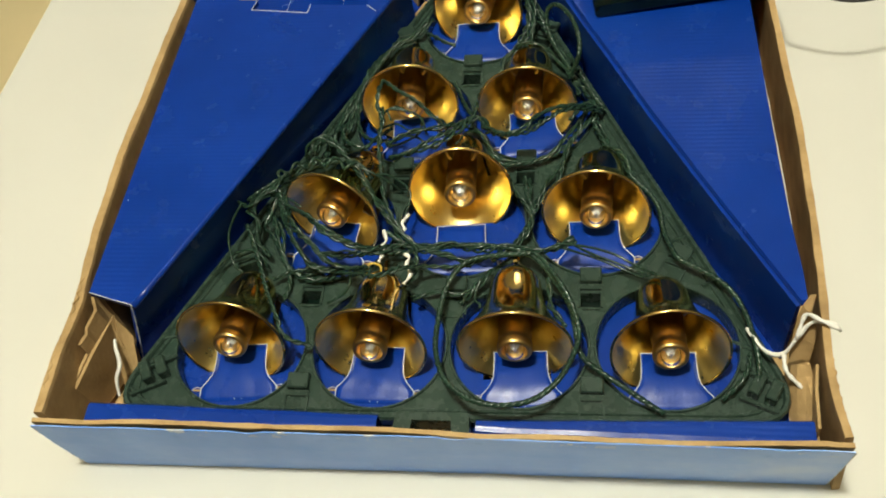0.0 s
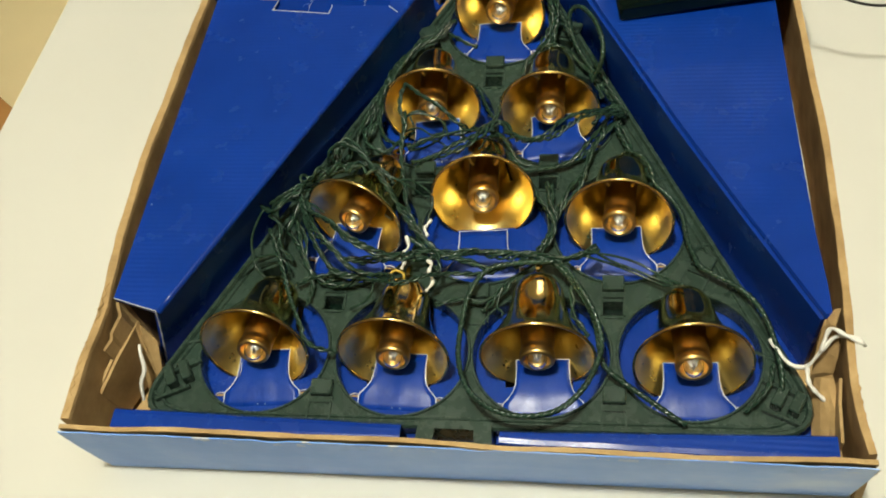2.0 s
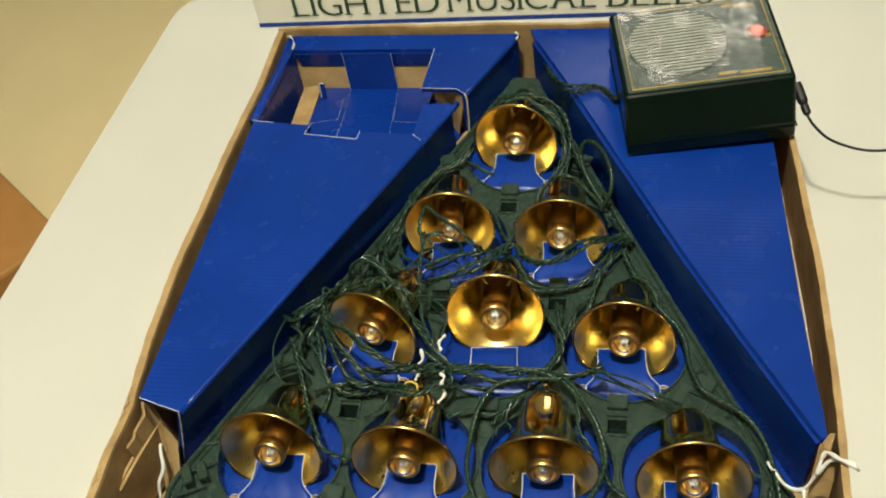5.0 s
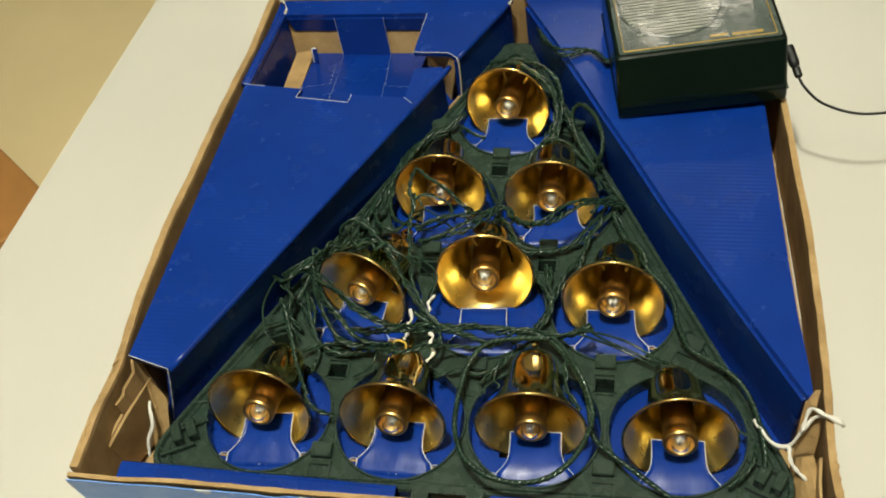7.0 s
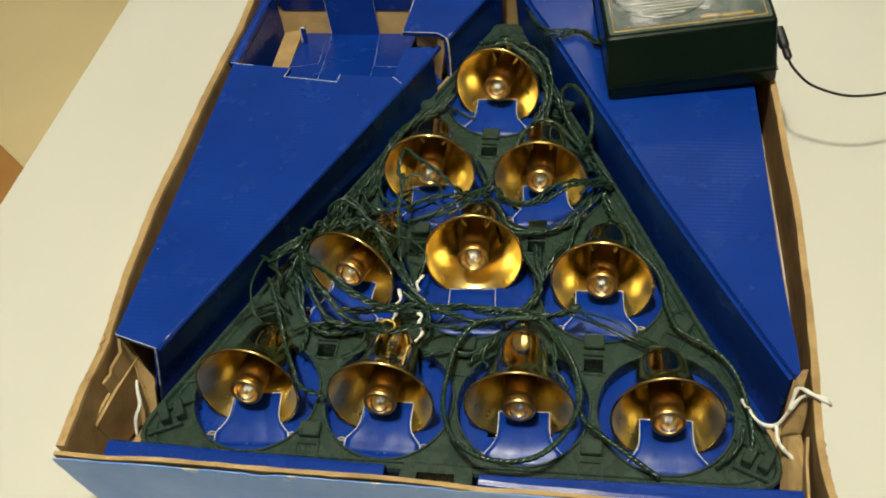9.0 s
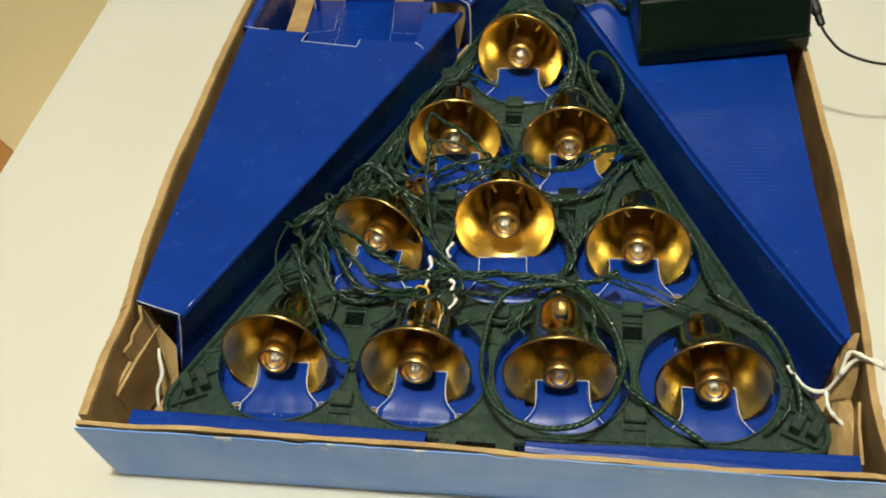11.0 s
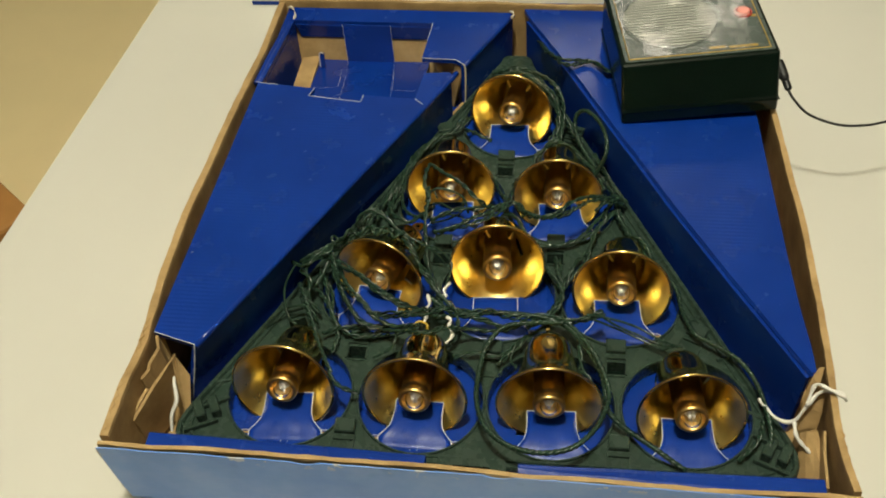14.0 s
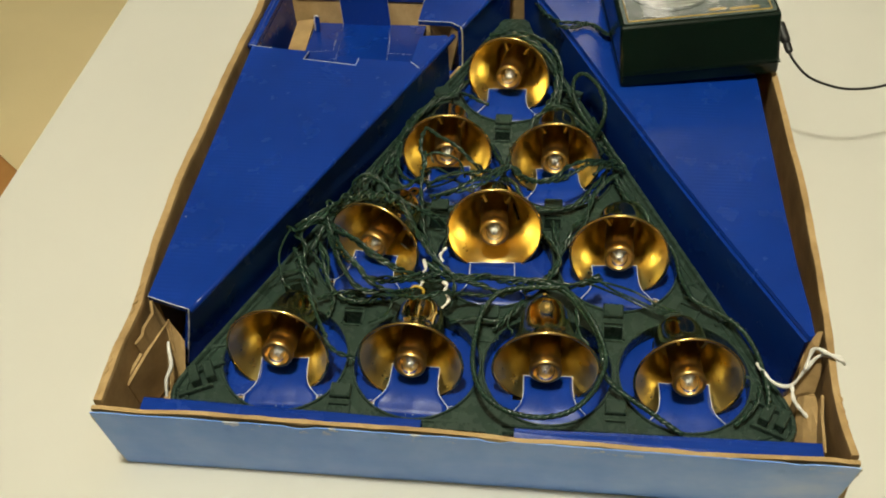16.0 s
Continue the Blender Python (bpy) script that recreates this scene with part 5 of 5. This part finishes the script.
# ---------------------------------------------------------------- power lead of the control box
lead = thing("power_lead", "thin black power lead plugged into the control box", "cable")
part("plug", lathe([(0.0, 0.0), (0.0026, 0.0), (0.0028, 0.002), (0.0028, 0.010), (0.0023, 0.0118), (0.0017, 0.0122), (0.0022, 0.0130), (0.0021, 0.0175), (0.0012, 0.0185), (0.0, 0.0185)], 20), BLACK, lead, smooth=False).matrix_basis = Matrix.Translation((0.1580, 0.2660, 0.0760)) @ Vector((0.0058, -0.0150, -0.0085)).to_track_quat("Y", "Z").to_matrix().to_4x4()
part("wire", tube(((0.1637, 0.2505, 0.0672), (0.1672, 0.2468, 0.0635), (0.1770, 0.2438, 0.0556), (0.1937, 0.2405, 0.0517), (0.2100, 0.2420, 0.0510), (0.2300, 0.2500, 0.0490), (0.2700, 0.2680, 0.0350), (0.3300, 0.2900, 0.0120), (0.4200, 0.3050, 0.0016), (0.6000, 0.3200, 0.0016)), 0.00075, 8), BLACK, lead, smooth=True)
# ---------------------------------------------------------------- control box
radio = thing("control_box", "dark green plastic control box with a speaker grille and red button", "control box", pose(0.1077, 0.2803, 0.0566, 0.4, -2.6, 8.2))
RW, RD, RH = 0.0447, 0.0375, 0.0345


def case_bm():
    bm = bmesh.new()
    sect = ((0.0, 1.0, -0.0444), (0.0085, 1.0, -0.0434), (RH, 0.992, -0.0335))
    rings = []
    for z, k, front in sect:
        rings.append([bm.verts.new((x * k, y, z)) for x, y in ((-RW, front), (RW, front), (RW, RD), (-RW, RD))])
    for a, b in zip(rings, rings[1:]):
        for i in range(4):
            bm.faces.new((a[i], a[(i + 1) % 4], b[(i + 1) % 4], b[i]))
    bm.faces.new(rings[0][::-1])
    bm.faces.new(rings[-1])
    bmesh.ops.recalc_face_normals(bm, faces=bm.faces)
    bmesh.ops.bevel(bm, geom=[e for e in bm.edges], offset=0.0022, segments=3, affect="EDGES", profile=0.5)
    return bm


case = part("case", case_bm(), DARK, radio, smooth=False)
seam = bmesh.new()
tube_into(seam, [Vector(p) for p in ((-RW - 0.0001, RD, 0.0085), (-RW - 0.0001, -0.0436, 0.0085), (RW + 0.0001, -0.0436, 0.0085), (RW + 0.0001, RD, 0.0085))], 0.0004, 5)
part("seam", seam, DARK, case)
FZ = RH + 0.0003
PANEL = plain("speaker_plate", (0.045, 0.066, 0.053), 0.25, vary=0.2, scale=30)
SLAT = plain("grille_plastic", (0.36, 0.38, 0.31), 0.35, vary=0.15, scale=60)
FOIL, nt_, b_ = nodes_of("crinkled_clear_film")
glossy = add(nt_, "ShaderNodeBsdfGlossy", Roughness=0.20)
clear = add(nt_, "ShaderNodeBsdfTransparent")
blend = nt_.nodes.new("ShaderNodeMixShader")
w_ = noise_tex(nt_, 70.0, 3.0)
streak = add(nt_, "ShaderNodeMapping", Scale=(1.1, 0.6, 1.0))
nt_.links.new(w_.inputs["Vector"].links[0].from_socket, streak.inputs["Vector"])
nt_.links.new(streak.outputs["Vector"], w_.inputs["Vector"])
amount = ramp(nt_, w_.outputs["Fac"], [(0.45, (0.03,) * 3), (0.78, (0.42,) * 3)])
f_ = noise_tex(nt_, 300.0, 4.0)
crinkle = add(nt_, "ShaderNodeBump", Strength=0.35, Distance=0.0006)
nt_.links.new(f_.outputs["Fac"], crinkle.inputs["Height"])
nt_.links.new(crinkle.outputs["Normal"], glossy.inputs["Normal"])
nt_.links.new(amount.outputs["Color"], blend.inputs["Fac"])
haze = add(nt_, "ShaderNodeBsdfDiffuse", Color=(0.80, 0.80, 0.74, 1))
scuff = nt_.nodes.new("ShaderNodeMixShader")
scuff.inputs["Fac"].default_value = 0.06
nt_.links.new(clear.outputs[0], scuff.inputs[1])
nt_.links.new(haze.outputs[0], scuff.inputs[2])
nt_.links.new(scuff.outputs[0], blend.inputs[1])
nt_.links.new(glossy.outputs[0], blend.inputs[2])
nt_.links.new(blend.outputs[0], nt_.nodes["Material Output"].inputs["Surface"])
nt_.nodes.remove(b_)
part("face_plate", prism(rounded([(-0.0420, -0.0315), (0.0420, -0.0315), (0.0420, 0.0352), (-0.0420, 0.0352)], 0.002, 3), FZ - 0.0006, FZ + 0.0002), PANEL, radio)
border = [(-0.0395, -0.0293), (0.0395, -0.0293), (0.0395, 0.0335), (-0.0395, 0.0335)]
for a, b in zip(border, border[1:] + border[:1]):
    bm = bmesh.new()
    tube_into(bm, [Vector((*a, FZ + 0.0002)), Vector((*b, FZ + 0.0002))], 0.00040, 5)
    part("border_line", bm, GOLD_INK, radio, "thin gold printed line")
grille = part("grille_cup", lathe([(0.0, 0.0), (0.0262, 0.0), (0.0262, 0.0003), (0.0, 0.0003)], 40), BLACK, radio, "dark round speaker opening")
grille.matrix_basis = pose(-0.0108, 0.0040, FZ + 0.0005, 90)
for k in range(20):
    y = -0.0255 + 0.0510 * (k + 0.5) / 20
    half = math.sqrt(max(0, 0.0262 ** 2 - y * y))
    part("grille_slat", box_bm(-0.0108 - half, -0.0108 + half, y + 0.0040 - 0.00068, y + 0.0040 + 0.00068, FZ + 0.0009, FZ + 0.0016, 0.0003, 1), SLAT, radio)
part("grille_ring", lathe([(0.0258, 0.0), (0.0260, -0.0012), (0.0266, -0.0014), (0.0272, -0.0010), (0.0274, 0.0)], 56), PANEL, radio).matrix_basis = pose(-0.0108, 0.0040, FZ, -90)
part("button_ring", lathe([(0.0052, 0.0), (0.0052, -0.0010), (0.0047, -0.0014), (0.0042, -0.0010), (0.0042, 0.0)], 28), RED, radio).matrix_basis = pose(0.0318, 0.0045, FZ, -90)
part("button", lathe([(0.0, -0.0028), (0.0030, -0.0027), (0.0036, -0.0022), (0.0039, 0.0)], 24), PINK, radio, "round pale red push button", smooth=True).matrix_basis = pose(0.0318, 0.0045, FZ, -90)
for bx0, bx1, by in ((0.0180, 0.0230, 0.0300), (0.0240, 0.0350, 0.0285), (0.0060, 0.0150, -0.0255), (0.0170, 0.0330, -0.0262), (0.0355, 0.0385, 0.0010)):
    part("print_bar", box_bm(bx0, bx1, by - 0.0010, by + 0.0010, FZ + 0.0001, FZ + 0.0004), GOLD_INK, radio, "gold printed bar")


def film_bm():
    """A crinkled clear film over the speaker side of the face."""
    bm = bmesh.new()
    nx, ny = 70, 70
    rows = []
    for j in range(ny + 1):
        row = []
        for i in range(nx + 1):
            y = -0.0305 + 0.0655 * j / ny
            x = -0.0400 + (0.0690 + 0.0075 * j / ny) * i / nx
            edge = min(i, nx - i, j, ny - j) / 6
            lift = 0.00020 * noise.noise((x * 110, y * 70, 0.5)) + 0.00009 * noise.noise((x * 260, y * 320, 3.5))
            row.append(bm.verts.new((x, y, FZ + 0.0020 + lift * min(1, 0.3 + edge))))
        rows.append(row)
    for a, b in zip(rows, rows[1:]):
        for i in range(nx):
            bm.faces.new((a[i], a[i + 1], b[i + 1], b[i]))
    return bm


part("clear_film", film_bm(), FOIL, radio, "crinkled clear plastic film", smooth=True)

# ---------------------------------------------------------------- upright lid behind the box
lid = thing("box_lid", "white and blue box lid with green lettering, standing upright", "box lid", pose(-0.2060, 0.4195, 0.0, 0, 0, 1.6))
LW = 0.364
part("panel", box_bm(0, LW, 0.0, 0.032, 0.0002, 0.130, 0.0015), LID_WHITE, lid)
part("lower_border", box_bm(0.0005, LW - 0.0005, -0.0006, 0.0004, 0.0006, 0.0036), BLUE_L, lid, "blue printed border")
part("upper_print", box_bm(0.0005, LW - 0.0005, -0.0006, 0.0004, 0.0375, 0.1295), BLUE_L, lid, "blue printed panel")
# stems that carry serifs: place across the letter, at its foot and at its head
SERIFS = {"L": ((0.10, 1, 1),), "I": ((0.5, 1, 1),), "G": ((0.90, 0, 0),), "H": ((0.08, 1, 1), (0.92, 1, 1)), "T": ((0.5, 1, 0),), "E": ((0.10, 1, 1),), "D": ((0.08, 1, 1),), "M": ((0.06, 1, 1), (0.94, 1, 1)), "U": ((0.08, 0, 1), (0.92, 0, 1)), "S": (), "C": (), "A": ((0.04, 1, 0), (0.96, 1, 0)), "B": ((0.08, 1, 1),)}


def letter_mesh(char):
    text = bpy.data.curves.new("letter", "FONT")
    text.body, text.size, text.extrude, text.offset = char, 1.0, 0.008, -0.026
    letter = new("letter", text)
    bpy.context.view_layer.update()
    me = bpy.data.meshes.new_from_object(letter.evaluated_get(bpy.context.evaluated_depsgraph_get()))
    bpy.data.objects.remove(letter)
    return me


def word_bm(word, length, height):
    """The word in capitals with small serifs, its foot on y = 0."""
    bm = bmesh.new()
    at = 0.0
    for char in word:
        part_bm = bmesh.new()
        letter = letter_mesh(char)
        part_bm.from_mesh(letter)
        # heavy stems, thin bars: the thin letter again, shifted sideways
        for k in (1, 2):
            old = set(part_bm.verts)
            part_bm.from_mesh(letter)
            bmesh.ops.translate(part_bm, verts=[v for v in part_bm.verts if v not in old], vec=(0.022 * k, 0, 0.004 * k))
        lo, hi = min(v.co.x for v in part_bm.verts), max(v.co.x for v in part_bm.verts)
        foot, head = min(v.co.y for v in part_bm.verts), max(v.co.y for v in part_bm.verts)
        for where, low, high in SERIFS[char]:
            x = lo + (hi - lo) * where
            for y, used in ((foot + 0.012, low), (head - 0.012, high)):
                if used:
                    bmesh.ops.create_cube(part_bm, size=1.0, matrix=Matrix.Translation((x, y, 0)) @ Matrix.Diagonal((0.20, 0.024, 0.0168, 1)))
        lo, hi = min(v.co.x for v in part_bm.verts), max(v.co.x for v in part_bm.verts)
        bmesh.ops.translate(part_bm, verts=part_bm.verts, vec=(at - lo, -foot, 0))
        at += hi - lo + 0.035
        moved = bpy.data.meshes.new("letter")
        part_bm.to_mesh(moved)
        part_bm.free()
        bm.from_mesh(moved)
    tall = max(v.co.y for v in bm.verts)
    for v in bm.verts:
        v.co.x *= length / (at - 0.035)
        v.co.y *= height / tall
        v.co.z *= 0.02
    return bm


for word, x0, x1 in (("LIGHTED", -0.1774, -0.0661), ("MUSICAL", -0.0610, 0.0463), ("BELLS", 0.0530, 0.1270)):
    part("lettering", word_bm(word, x1 - x0, 0.0196), INK, lid, "dark green printed word " + word).matrix_basis = pose(x0 + 0.2060, -0.0007, 0.0094, 90)
